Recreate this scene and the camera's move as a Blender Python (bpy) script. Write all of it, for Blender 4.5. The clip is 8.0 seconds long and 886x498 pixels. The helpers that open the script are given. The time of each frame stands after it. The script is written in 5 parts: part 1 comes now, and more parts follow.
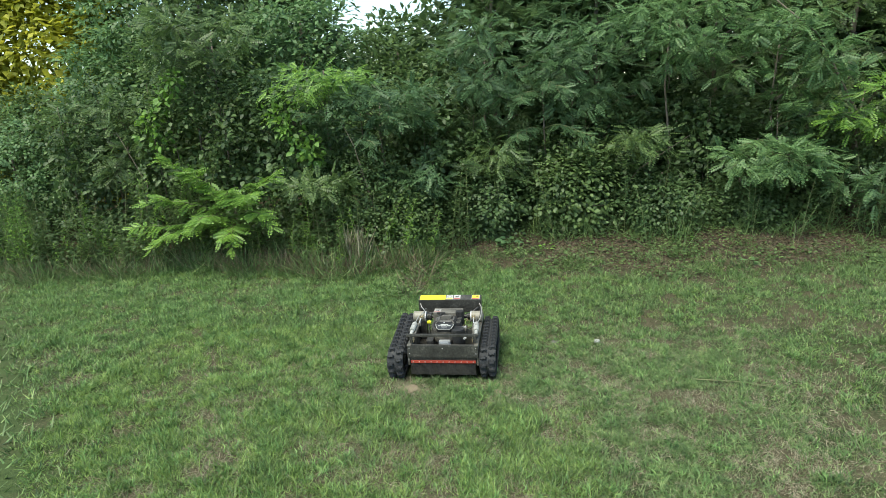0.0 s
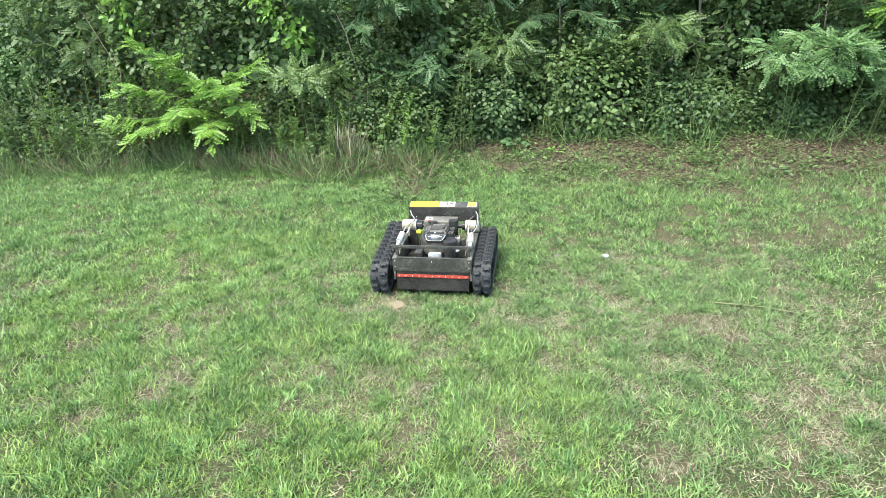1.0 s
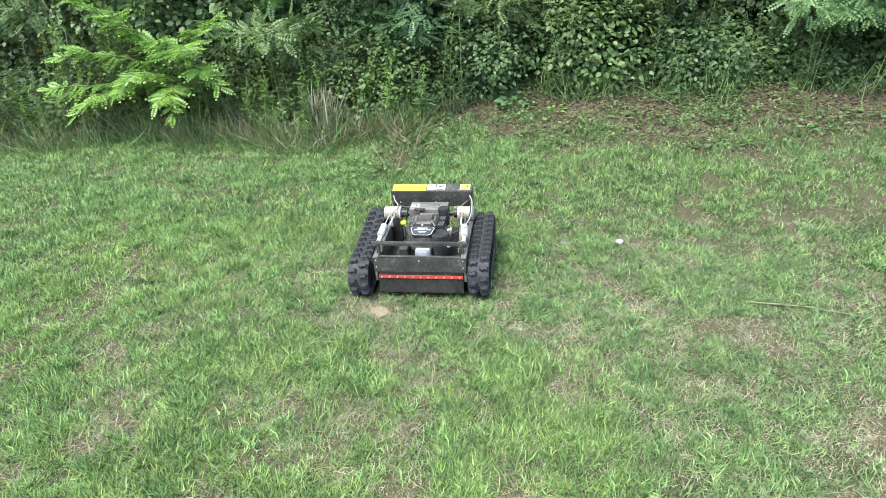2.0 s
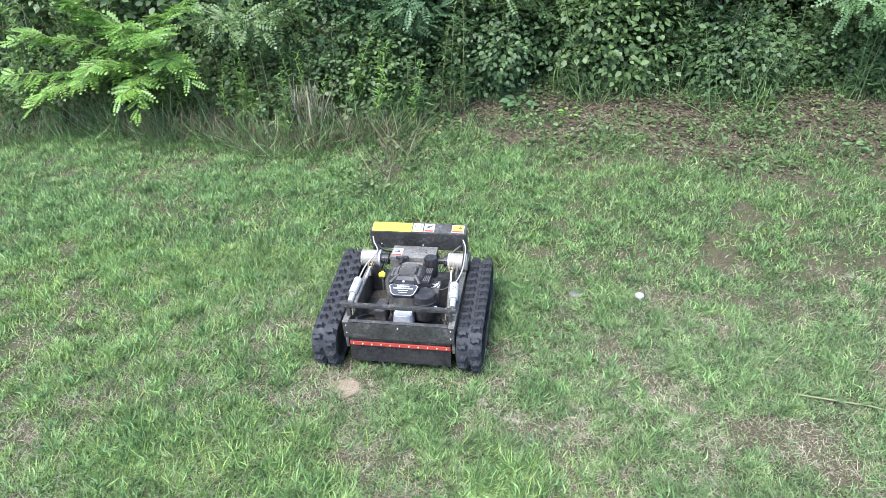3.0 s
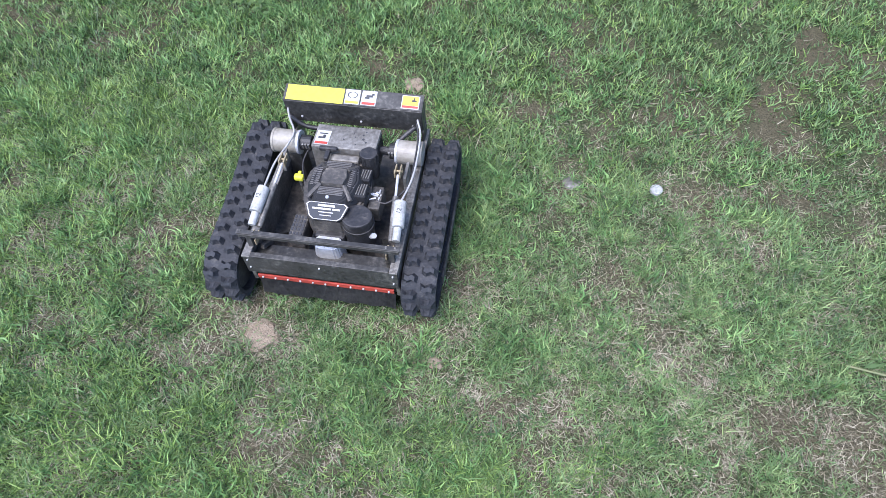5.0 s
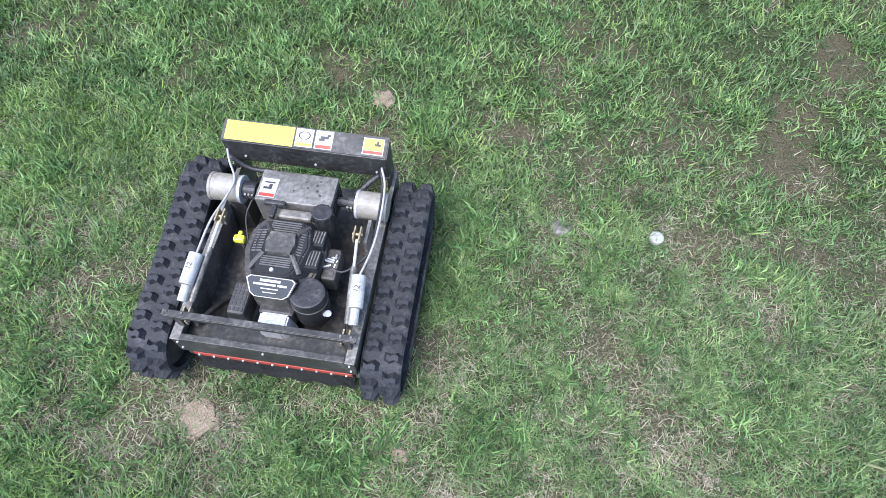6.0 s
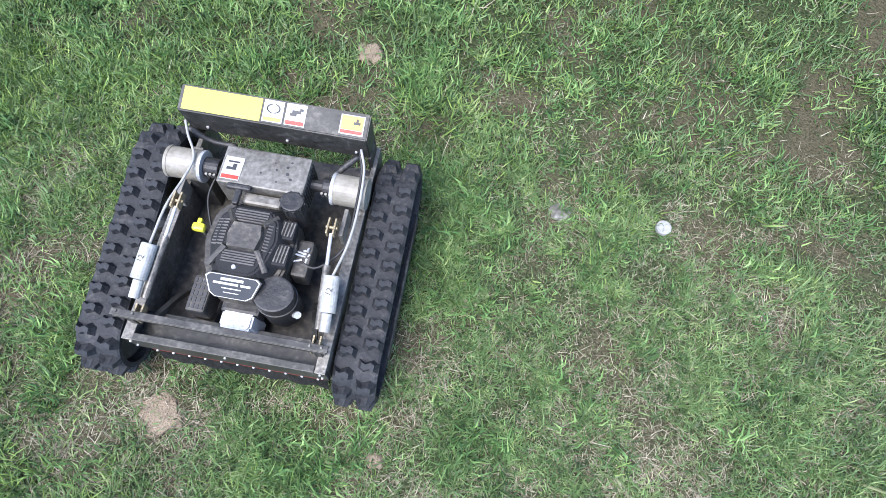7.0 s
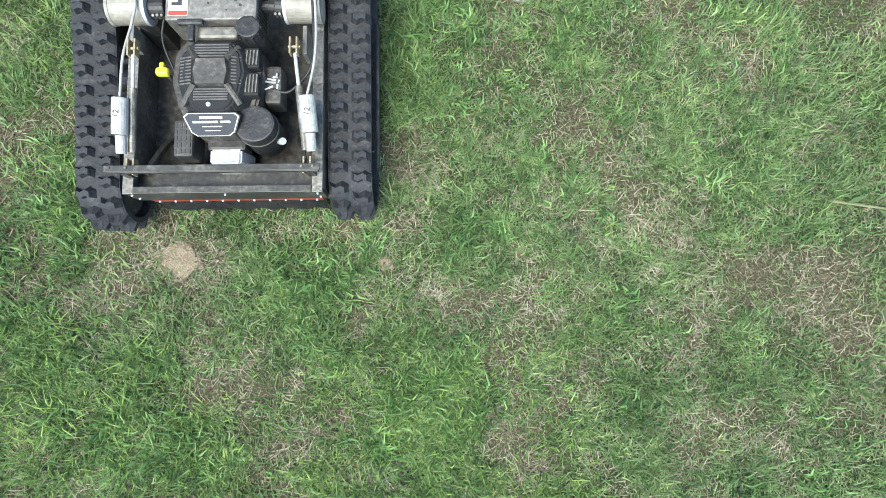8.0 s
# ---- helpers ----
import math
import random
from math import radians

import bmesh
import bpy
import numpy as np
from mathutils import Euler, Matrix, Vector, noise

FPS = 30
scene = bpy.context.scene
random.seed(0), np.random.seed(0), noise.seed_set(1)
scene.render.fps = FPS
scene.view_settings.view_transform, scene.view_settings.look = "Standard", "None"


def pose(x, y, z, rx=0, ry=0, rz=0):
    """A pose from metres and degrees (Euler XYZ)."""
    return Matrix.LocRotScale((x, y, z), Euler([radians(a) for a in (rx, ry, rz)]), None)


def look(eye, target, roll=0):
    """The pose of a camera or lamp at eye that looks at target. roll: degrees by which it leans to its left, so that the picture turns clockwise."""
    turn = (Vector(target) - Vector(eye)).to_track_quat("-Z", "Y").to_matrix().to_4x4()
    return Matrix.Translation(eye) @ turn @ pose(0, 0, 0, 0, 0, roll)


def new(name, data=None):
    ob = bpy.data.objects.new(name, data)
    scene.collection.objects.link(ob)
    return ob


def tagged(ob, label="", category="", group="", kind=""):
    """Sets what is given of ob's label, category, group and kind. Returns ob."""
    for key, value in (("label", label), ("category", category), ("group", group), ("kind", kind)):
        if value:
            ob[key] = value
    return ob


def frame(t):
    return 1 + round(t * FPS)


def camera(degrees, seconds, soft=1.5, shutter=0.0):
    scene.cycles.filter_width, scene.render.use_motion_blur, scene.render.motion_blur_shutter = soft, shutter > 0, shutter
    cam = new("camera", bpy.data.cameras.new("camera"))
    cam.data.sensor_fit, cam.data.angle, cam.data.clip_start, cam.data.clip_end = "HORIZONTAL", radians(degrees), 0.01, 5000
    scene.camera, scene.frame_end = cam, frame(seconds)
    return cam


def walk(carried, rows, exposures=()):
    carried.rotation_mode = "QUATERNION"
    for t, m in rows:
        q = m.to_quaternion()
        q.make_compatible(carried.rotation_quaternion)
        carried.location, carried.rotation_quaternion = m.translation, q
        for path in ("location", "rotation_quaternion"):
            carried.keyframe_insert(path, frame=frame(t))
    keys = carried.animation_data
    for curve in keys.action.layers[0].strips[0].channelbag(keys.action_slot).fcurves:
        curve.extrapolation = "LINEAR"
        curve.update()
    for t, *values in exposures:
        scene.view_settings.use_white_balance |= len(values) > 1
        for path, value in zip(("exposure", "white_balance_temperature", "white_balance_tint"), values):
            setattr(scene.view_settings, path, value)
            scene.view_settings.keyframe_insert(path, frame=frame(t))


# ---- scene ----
cam = camera(72.5, 8.0, soft=0.7)
# seconds, eye, target, roll
ROWS = [
    (0, (0.819, -5.604, 2.606), (0.538, -3.686, 2.114), -3.2),
    (0.5, (0.843, -5.251, 2.496), (0.548, -3.364, 1.903), -2.7),
    (1, (0.877, -4.933, 2.413), (0.566, -3.123, 1.62), -2.5),
    (1.5, (0.788, -4.415, 2.541), (0.502, -2.636, 1.673), -4.0),
    (2, (0.787, -4.092, 2.42), (0.499, -2.355, 1.471), -3.9),
    (2.2, (0.773, -3.977, 2.381), (0.488, -2.249, 1.415), -3.7),
    (3.3, (0.785, -2.839, 2.585), (0.473, -1.203, 1.478), -2.3),
    (3.5, (0.757, -2.708, 2.581), (0.468, -1.118, 1.403), -1.2),
    (4, (0.73, -2.285, 2.622), (0.491, -0.938, 1.163), -1.1),
    (4.5, (0.753, -1.775, 2.659), (0.528, -0.693, 0.992), -2.4),
    (5, (0.751, -1.7, 2.452), (0.558, -0.585, 0.803), -1.6),
    (5.2, (0.734, -1.643, 2.411), (0.568, -0.567, 0.734), -0.4),
    (6.3, (0.717, -0.932, 2.37), (0.598, 0.016, 0.613), 1.4),
    (6.5, (0.741, -0.912, 2.318), (0.618, 0.006, 0.546), 1.4),
    (7, (0.7, -0.719, 2.292), (0.635, 0.031, 0.439), 5.3),
    (7.5, (0.606, -0.804, 2.326), (0.67, -0.36, 0.377), 5.7),
    (8, (0.727, -0.86, 2.344), (0.739, -0.629, 0.358), 2.2),
]
walk(cam, [(t, look(eye, target, roll)) for t, eye, target, roll in ROWS],
     [(0.0, 1.5, 6860, 0), (0.5, 1.72, 6800, 1), (1.0, 2.48, 6680, 4), (1.5, 2.51, 6600, 5), (2.0, 2.36, 6400, 8), (3.5, 2.29, 5670, 19),
      (4.0, 1.96, 5600, 22), (4.5, 1.83, 5590, 25), (5.0, 1.84, 5620, 22), (6.5, 1.94, 5720, 18), (7.0, 1.92, 5800, 17), (7.5, 1.96, 6020, 9), (8.0, 1.97, 6180, 5)])

# ---------------------------------------------------------------- light
world = bpy.data.worlds.new("sky")
scene.world = world
world.use_nodes = True
wn = world.node_tree.nodes
sky = wn.new("ShaderNodeTexSky")
sky.sky_type = "NISHITA"
sky.sun_disc = False
SUN_EL, SUN_AZ = radians(64), radians(213)
sky.sun_elevation, sky.sun_rotation = SUN_EL, SUN_AZ
world.node_tree.links.new(sky.outputs[0], wn["Background"].inputs[0])
wn["Background"].inputs[1].default_value = 0.12
sun = new("sun", bpy.data.lights.new("sun", "SUN"))
sun.data.energy, sun.data.angle, sun.data.color = 2.05, radians(40), (1.0, 0.955, 0.85)
toward = Vector((math.sin(SUN_AZ) * math.cos(SUN_EL), math.cos(SUN_AZ) * math.cos(SUN_EL), math.sin(SUN_EL)))
sun.matrix_world = look(toward * 40, (0, 0, 0))


# ---------------------------------------------------------------- materials
def mat(name, ramp, scale=8.0, rough=0.6, metal=0.0, bump=0.2, fine=6.0, island=0.0, thin=0.0, obj=0.0, detail_rough=0.15, gain=1.0, gloss=0.5):
    """Two scales of noise through a colour ramp, with bump; island: shift by island; thin: light let through; gain: contrast of the noise."""
    m = bpy.data.materials.new(name)
    m.use_nodes = True
    nt = m.node_tree
    n, lk = nt.nodes, nt.links
    b = n["Principled BSDF"]
    tc = n.new("ShaderNodeTexCoord")
    n1, n2 = n.new("ShaderNodeTexNoise"), n.new("ShaderNodeTexNoise")
    n1.inputs["Scale"].default_value, n2.inputs["Scale"].default_value = scale, scale * fine
    n1.inputs["Detail"].default_value, n2.inputs["Detail"].default_value = 4, 6
    for k in (n1, n2):
        lk.new(tc.outputs["Object"], k.inputs["Vector"])
    add = n.new("ShaderNodeMath")
    add.operation = "MULTIPLY_ADD"
    lk.new(n2.outputs["Fac"], add.inputs[0])
    add.inputs[1].default_value = 0.5
    half = n.new("ShaderNodeMath")
    half.operation = "MULTIPLY"
    half.inputs[1].default_value = 0.5
    lk.new(n1.outputs["Fac"], half.inputs[0])
    lk.new(half.outputs[0], add.inputs[2])
    spread = n.new("ShaderNodeMath")
    spread.operation = "MULTIPLY_ADD"
    lk.new(add.outputs[0], spread.inputs[0])
    spread.inputs[1].default_value, spread.inputs[2].default_value = gain, 0.5 - 0.5 * gain
    value = spread.outputs[0]
    for amount, node, out in ((island, "ShaderNodeNewGeometry", "Random Per Island"), (obj, "ShaderNodeObjectInfo", "Random")):
        if amount:
            g = n.new(node)
            mr = n.new("ShaderNodeMapRange")
            mr.inputs["To Min"].default_value, mr.inputs["To Max"].default_value = -amount, amount
            lk.new(g.outputs[out], mr.inputs["Value"])
            s = n.new("ShaderNodeMath")
            s.operation = "ADD"
            lk.new(value, s.inputs[0])
            lk.new(mr.outputs[0], s.inputs[1])
            value = s.outputs[0]
    r = n.new("ShaderNodeValToRGB")
    e = r.color_ramp.elements
    while len(e) < len(ramp):
        e.new(0.5)
    for i, (p, c) in enumerate(ramp):
        e[i].position, e[i].color = p, (*c, 1)
    lk.new(value, r.inputs["Fac"])
    lk.new(r.outputs["Color"], b.inputs["Base Color"])
    rr = n.new("ShaderNodeMapRange")
    rr.inputs["To Min"].default_value, rr.inputs["To Max"].default_value = max(0.02, rough - detail_rough), min(1, rough + detail_rough)
    lk.new(n2.outputs["Fac"], rr.inputs["Value"])
    lk.new(rr.outputs[0], b.inputs["Roughness"])
    b.inputs["Metallic"].default_value = metal
    b.inputs["Specular IOR Level"].default_value = gloss
    if bump:
        bp = n.new("ShaderNodeBump")
        bp.inputs["Strength"].default_value, bp.inputs["Distance"].default_value = bump, 0.01
        lk.new(n2.outputs["Fac"], bp.inputs["Height"])
        lk.new(bp.outputs[0], b.inputs["Normal"])
    if thin:
        tr = n.new("ShaderNodeBsdfTranslucent")
        lk.new(r.outputs["Color"], tr.inputs["Color"])
        mx = n.new("ShaderNodeMixShader")
        mx.inputs[0].default_value = thin
        lk.new(b.outputs[0], mx.inputs[1])
        lk.new(tr.outputs[0], mx.inputs[2])
        lk.new(mx.outputs[0], n["Material Output"].inputs["Surface"])
    return m


LEAF = mat("leaf_mid", [(0.2, (0.053, 0.092, 0.030)), (0.5, (0.099, 0.162, 0.054)), (0.8, (0.175, 0.260, 0.084))], 1.5, 0.48, island=0.22, thin=0.42, bump=0)
LEAF_DARK = mat("leaf_dark", [(0.2, (0.045, 0.085, 0.030)), (0.5, (0.080, 0.138, 0.049)), (0.8, (0.138, 0.216, 0.077))], 1.5, 0.48, island=0.22, thin=0.42, bump=0)
LEAF_BLUE = mat("leaf_bluish", [(0.2, (0.055, 0.110, 0.048)), (0.5, (0.095, 0.177, 0.075)), (0.8, (0.164, 0.265, 0.112))], 1.5, 0.48, island=0.2, thin=0.42, bump=0)
LEAF_FRESH = mat("leaf_fresh_green", [(0.2, (0.067, 0.135, 0.052)), (0.5, (0.119, 0.218, 0.080)), (0.8, (0.205, 0.322, 0.123))], 1.5, 0.48, island=0.2, thin=0.4, bump=0)
LEAF_LIME = mat("leaf_lime", [(0.2, (0.08, 0.17, 0.035)), (0.5, (0.15, 0.285, 0.05)), (0.8, (0.27, 0.43, 0.07))], 1.5, 0.48, island=0.2, thin=0.35, bump=0)
# sunlight put into the leaf colour, for outermost crowns that catch low sun
LEAF_SUN = mat("leaf_sunlit_yellow", [(0.2, (0.216, 0.243, 0.034)), (0.5, (0.405, 0.419, 0.047)), (0.8, (0.648, 0.608, 0.081))], 1.5, 0.68, island=0.2, thin=0.45, bump=0)
GRASS = mat("grass_blade", [(0.05, (0.034, 0.058, 0.023)), (0.34, (0.082, 0.142, 0.048)), (0.5, (0.138, 0.190, 0.063)), (0.66, (0.110, 0.205, 0.070)), (0.96, (0.310, 0.390, 0.150))], 5.0, 0.45, island=0.30, thin=0.25, bump=0, fine=4.5, gain=2.1, gloss=0.3)
STRAW = mat("dry_grass_blade", [(0.15, (0.090, 0.074, 0.046)), (0.5, (0.205, 0.178, 0.118)), (0.85, (0.43, 0.39, 0.28))], 0.9, 0.7, island=0.34, thin=0.15, bump=0, gloss=0.2)
DEAD = mat("dead_stalk", [(0.15, (0.06, 0.043, 0.027)), (0.5, (0.14, 0.10, 0.063)), (0.85, (0.28, 0.215, 0.14))], 0.9, 0.75, island=0.3, thin=0.1, bump=0)
TUFT = mat("bright_grass_tuft", [(0.1, (0.042, 0.090, 0.028)), (0.5, (0.120, 0.232, 0.068)), (0.9, (0.270, 0.415, 0.140))], 5.0, 0.45, island=0.34, thin=0.3, bump=0, gain=2.2, gloss=0.3)
YELLOW_GRASS = mat("yellow_green_blade", [(0.1, (0.058, 0.100, 0.024)), (0.5, (0.150, 0.245, 0.054)), (0.9, (0.310, 0.430, 0.120))], 5.0, 0.45, island=0.34, thin=0.3, bump=0, gain=2.2, gloss=0.3)
BARK = mat("bark", [(0.3, (0.07, 0.055, 0.04)), (0.7, (0.19, 0.16, 0.12))], 9, 0.9, bump=0.8)
STEM = mat("green_stem", [(0.3, (0.09, 0.12, 0.04)), (0.7, (0.17, 0.17, 0.08))], 9, 0.7)
RUBBER = mat("black_rubber", [(0.3, (0.013, 0.014, 0.015)), (0.55, (0.028, 0.029, 0.031)), (0.8, (0.085, 0.081, 0.072))], 14, 0.7, bump=0.4, gain=1.3, gloss=0.3)
STEEL = mat("dusty_black_steel", [(0.3, (0.020, 0.019, 0.016)), (0.55, (0.048, 0.046, 0.040)), (0.8, (0.150, 0.140, 0.118))], 9, 0.5, 0.15, bump=0.15, gain=1.3, gloss=0.4)
WORN = mat("worn_bare_steel", [(0.3, (0.06, 0.056, 0.047)), (0.6, (0.18, 0.168, 0.142)), (0.85, (0.36, 0.34, 0.29))], 14, 0.45, 0.3, gain=1.5)
DULL = mat("dusty_grey_paint", [(0.3, (0.085, 0.077, 0.062)), (0.55, (0.155, 0.145, 0.122)), (0.85, (0.28, 0.265, 0.23))], 10, 0.5, 0.2, gain=1.5)
MOTOR = mat("dusty_beige_motor", [(0.3, (0.165, 0.145, 0.106)), (0.55, (0.25, 0.23, 0.184)), (0.85, (0.34, 0.32, 0.275))], 10, 0.5, 0.0)
TRAY = mat("dusty_deck_steel", [(0.3, (0.020, 0.018, 0.016)), (0.52, (0.062, 0.055, 0.044)), (0.8, (0.17, 0.148, 0.115))], 7, 0.55, 0.2, gain=1.6)
ALU = mat("cast_aluminium", [(0.3, (0.36, 0.36, 0.35)), (0.7, (0.62, 0.62, 0.60))], 14, 0.42, 0.35)
PLASTIC = mat("black_plastic", [(0.3, (0.011, 0.011, 0.011)), (0.55, (0.025, 0.024, 0.023)), (0.8, (0.085, 0.078, 0.065))], 12, 0.5, gain=1.3, gloss=0.4)
GREYPL = mat("grey_plastic", [(0.3, (0.026, 0.025, 0.022)), (0.55, (0.058, 0.053, 0.045)), (0.8, (0.165, 0.146, 0.115))], 12, 0.55, gain=1.3, gloss=0.4)
WHITE = mat("white_casing", [(0.25, (0.26, 0.255, 0.235)), (0.6, (0.43, 0.43, 0.41)), (0.85, (0.56, 0.56, 0.54))], 16, 0.4, bump=0.05)
CASING = mat("dirty_white_casing", [(0.25, (0.16, 0.155, 0.135)), (0.55, (0.34, 0.34, 0.315)), (0.85, (0.47, 0.47, 0.45))], 18, 0.45, bump=0.08)
YELLOW = mat("yellow_sticker", [(0.25, (0.47, 0.455, 0.022)), (0.75, (0.60, 0.575, 0.035))], 10, 0.4, bump=0.03)
ORANGE = mat("orange_sticker", [(0.25, (0.70, 0.42, 0.03)), (0.75, (0.80, 0.52, 0.05))], 10, 0.4, bump=0.03)
RED = mat("red_strip", [(0.25, (0.22, 0.028, 0.02)), (0.75, (0.42, 0.055, 0.03))], 16, 0.5)
FLAP = mat("rubber_flap", [(0.3, (0.014, 0.014, 0.013)), (0.7, (0.046, 0.043, 0.036))], 9, 0.8, gain=1.6)
RIB = mat("dusty_rib", [(0.3, (0.06, 0.058, 0.055)), (0.7, (0.14, 0.13, 0.115))], 16, 0.5)
SLOT = mat("dark_vent", [(0.3, (0.006, 0.006, 0.006)), (0.7, (0.012, 0.012, 0.012))], 20, 0.8, bump=0)
PLATE = mat("plate_face_enamel", [(0.3, (0.018, 0.021, 0.025)), (0.7, (0.036, 0.040, 0.046))], 12, 0.6, bump=0, gloss=0.25)
INK = mat("printed_ink", [(0.3, (0.02, 0.02, 0.02)), (0.7, (0.04, 0.04, 0.04))], 20, 0.5, bump=0)
BRASS = mat("yellow_zinc_plate", [(0.3, (0.22, 0.17, 0.09)), (0.7, (0.46, 0.38, 0.23))], 20, 0.4, 0.4)
WIRE = mat("grey_cable", [(0.3, (0.20, 0.195, 0.18)), (0.7, (0.38, 0.37, 0.34))], 30, 0.5)
SOIL = mat("clod_soil", [(0.25, (0.15, 0.11, 0.07)), (0.75, (0.29, 0.23, 0.155))], 22, 0.95, bump=1.0)


def ground_material():
    m = bpy.data.materials.new("lawn_soil")
    m.use_nodes = True
    nt = m.node_tree
    n, lk = nt.nodes, nt.links
    b = n["Principled BSDF"]
    b.inputs["Roughness"].default_value = 0.95
    b.inputs["Specular IOR Level"].default_value = 0.15
    tc, at = n.new("ShaderNodeTexCoord"), n.new("ShaderNodeAttribute")
    at.attribute_name = "bare"
    tex = []
    for s, d in ((3.0, 5), (95.0, 8), (380.0, 6)):
        k = n.new("ShaderNodeTexNoise")
        k.inputs["Scale"].default_value, k.inputs["Detail"].default_value = s, d
        lk.new(tc.outputs["Object"], k.inputs["Vector"])
        tex.append(k)

    def ramp(src, *stops):
        r = n.new("ShaderNodeValToRGB")
        for i, (p, c) in enumerate(stops):
            r.color_ramp.elements[i].position, r.color_ramp.elements[i].color = p, (*c, 1)
        lk.new(src, r.inputs[0])
        return r.outputs[0]

    def mix(f, a, c):
        x = n.new("ShaderNodeMix")
        x.data_type = "RGBA"
        lk.new(f, x.inputs[0])
        lk.new(a, x.inputs[6])
        lk.new(c, x.inputs[7])
        return x.outputs[2]

    turf = ramp(tex[1].outputs[0], (0.35, (0.014, 0.023, 0.008)), (0.68, (0.052, 0.076, 0.025)))
    thatch = ramp(tex[2].outputs[0], (0.3, (0.030, 0.026, 0.015)), (0.7, (0.125, 0.106, 0.066)))
    soil = ramp(tex[1].outputs[0], (0.3, (0.045, 0.032, 0.021)), (0.7, (0.135, 0.100, 0.066)))
    base = mix(ramp(tex[1].outputs[0], (0.42, (0.03, 0.03, 0.03)), (0.68, (0.55, 0.55, 0.55))), turf, thatch)
    lk.new(mix(at.outputs["Fac"], base, mix(ramp(tex[2].outputs[0], (0.45, (0, 0, 0)), (0.6, (1, 1, 1))), soil, thatch)), b.inputs["Base Color"])
    far = n.new("ShaderNodeAttribute")
    far.attribute_name = "rough_lawn"
    # lawn colour where few blades stand, darkened for the shade between blades
    meadow = mix(ramp(tex[0].outputs[0], (0.5, (0, 0, 0)), (0.7, (0.6, 0.6, 0.6))), ramp(tex[1].outputs[0], (0.3, (0.030, 0.050, 0.016)), (0.7, (0.072, 0.102, 0.036))), thatch)
    lk.new(mix(far.outputs["Fac"], b.inputs["Base Color"].links[0].from_socket, meadow), b.inputs["Base Color"])
    bp = n.new("ShaderNodeBump")
    bp.inputs["Strength"].default_value, bp.inputs["Distance"].default_value = 0.8, 0.02
    lk.new(tex[1].outputs[0], bp.inputs["Height"])
    lk.new(bp.outputs[0], b.inputs["Normal"])
    return m


# ---------------------------------------------------------------- helpers for meshes
rng = np.random.default_rng(7)


def part(name, bm, material, parent=None, label=""):
    me = bpy.data.meshes.new(name)
    bm.to_mesh(me)
    bm.free()
    me.materials.append(material)
    ob = new(name, me)
    if parent:
        ob.parent = parent
    if label:
        ob["label"] = label
    return ob


def box(bm, x0, x1, y0, y1, z0, z1, bevel=0.004, m=None):
    s = Matrix.Diagonal((x1 - x0, y1 - y0, z1 - z0, 1))
    t = Matrix.Translation(((x0 + x1) / 2, (y0 + y1) / 2, (z0 + z1) / 2))
    made = bmesh.ops.create_cube(bm, size=1, matrix=(m @ t @ s) if m else t @ s)["verts"]
    if bevel:
        edges = list({e for v in made for e in v.link_edges})
        bmesh.ops.bevel(bm, geom=edges, offset=bevel, segments=2, affect="EDGES", profile=0.6)
    return bm


def rod(bm, a, b, r, r2=None, n=12, bevel=0.0):
    a, b = Vector(a), Vector(b)
    d = b - a
    q = d.to_track_quat("Z", "Y").to_matrix().to_4x4()
    made = bmesh.ops.create_cone(bm, cap_ends=True, segments=n, radius1=r, radius2=r if r2 is None else r2, depth=d.length,
                                 matrix=Matrix.Translation((a + b) / 2) @ q)["verts"]
    if bevel:
        edges = [e for e in {e for v in made for e in v.link_edges} if len(e.link_faces) == 2 and any(len(f.verts) > 4 for f in e.link_faces)]
        bmesh.ops.bevel(bm, geom=edges, offset=bevel, segments=2, affect="EDGES", profile=0.6)
    return bm


def prism(bm, outline, z0, z1, shrink=1.0, centre=(0, 0)):
    """An outline in x, y drawn up from z0 to z1, its top drawn in towards centre."""
    lo = [bm.verts.new((x, y, z0)) for x, y in outline]
    hi = [bm.verts.new((centre[0] + (x - centre[0]) * shrink, centre[1] + (y - centre[1]) * shrink, z1)) for x, y in outline]
    n = len(outline)
    for i in range(n):
        bm.faces.new((lo[i], lo[(i + 1) % n], hi[(i + 1) % n], hi[i]))
    bm.faces.new(hi)
    bm.faces.new(lo[::-1])
    return bm


def tube(bm, points, r0, r1=None, n=6):
    """A tapered tube along points."""
    r1 = r0 if r1 is None else r1
    rings = []
    for i, p in enumerate(points):
        p = Vector(p)
        d = (Vector(points[min(i + 1, len(points) - 1)]) - Vector(points[max(i - 1, 0)])).normalized()
        u = d.orthogonal().normalized() if not rings else (last - d * last.dot(d)).normalized()
        last, w = u, d.cross(u)
        r = r0 + (r1 - r0) * i / (len(points) - 1)
        rings.append([bm.verts.new(p + (u * math.cos(a) + w * math.sin(a)) * r) for a in [6.2832 * k / n for k in range(n)]])
    for a, b in zip(rings, rings[1:]):
        for k in range(n):
            bm.faces.new((a[k], a[(k + 1) % n], b[(k + 1) % n], b[k]))
    bm.faces.new(rings[0][::-1])
    bm.faces.new(rings[-1])
    return bm


def empty(name, label, category, group="", m=None):
    ob = new(name)
    ob.empty_display_size = 0.1
    if m:
        ob.matrix_world = m
    return tagged(ob, label, category, group)


def smooth(ob):
    for p in ob.data.polygons:
        p.use_smooth = True
    return ob


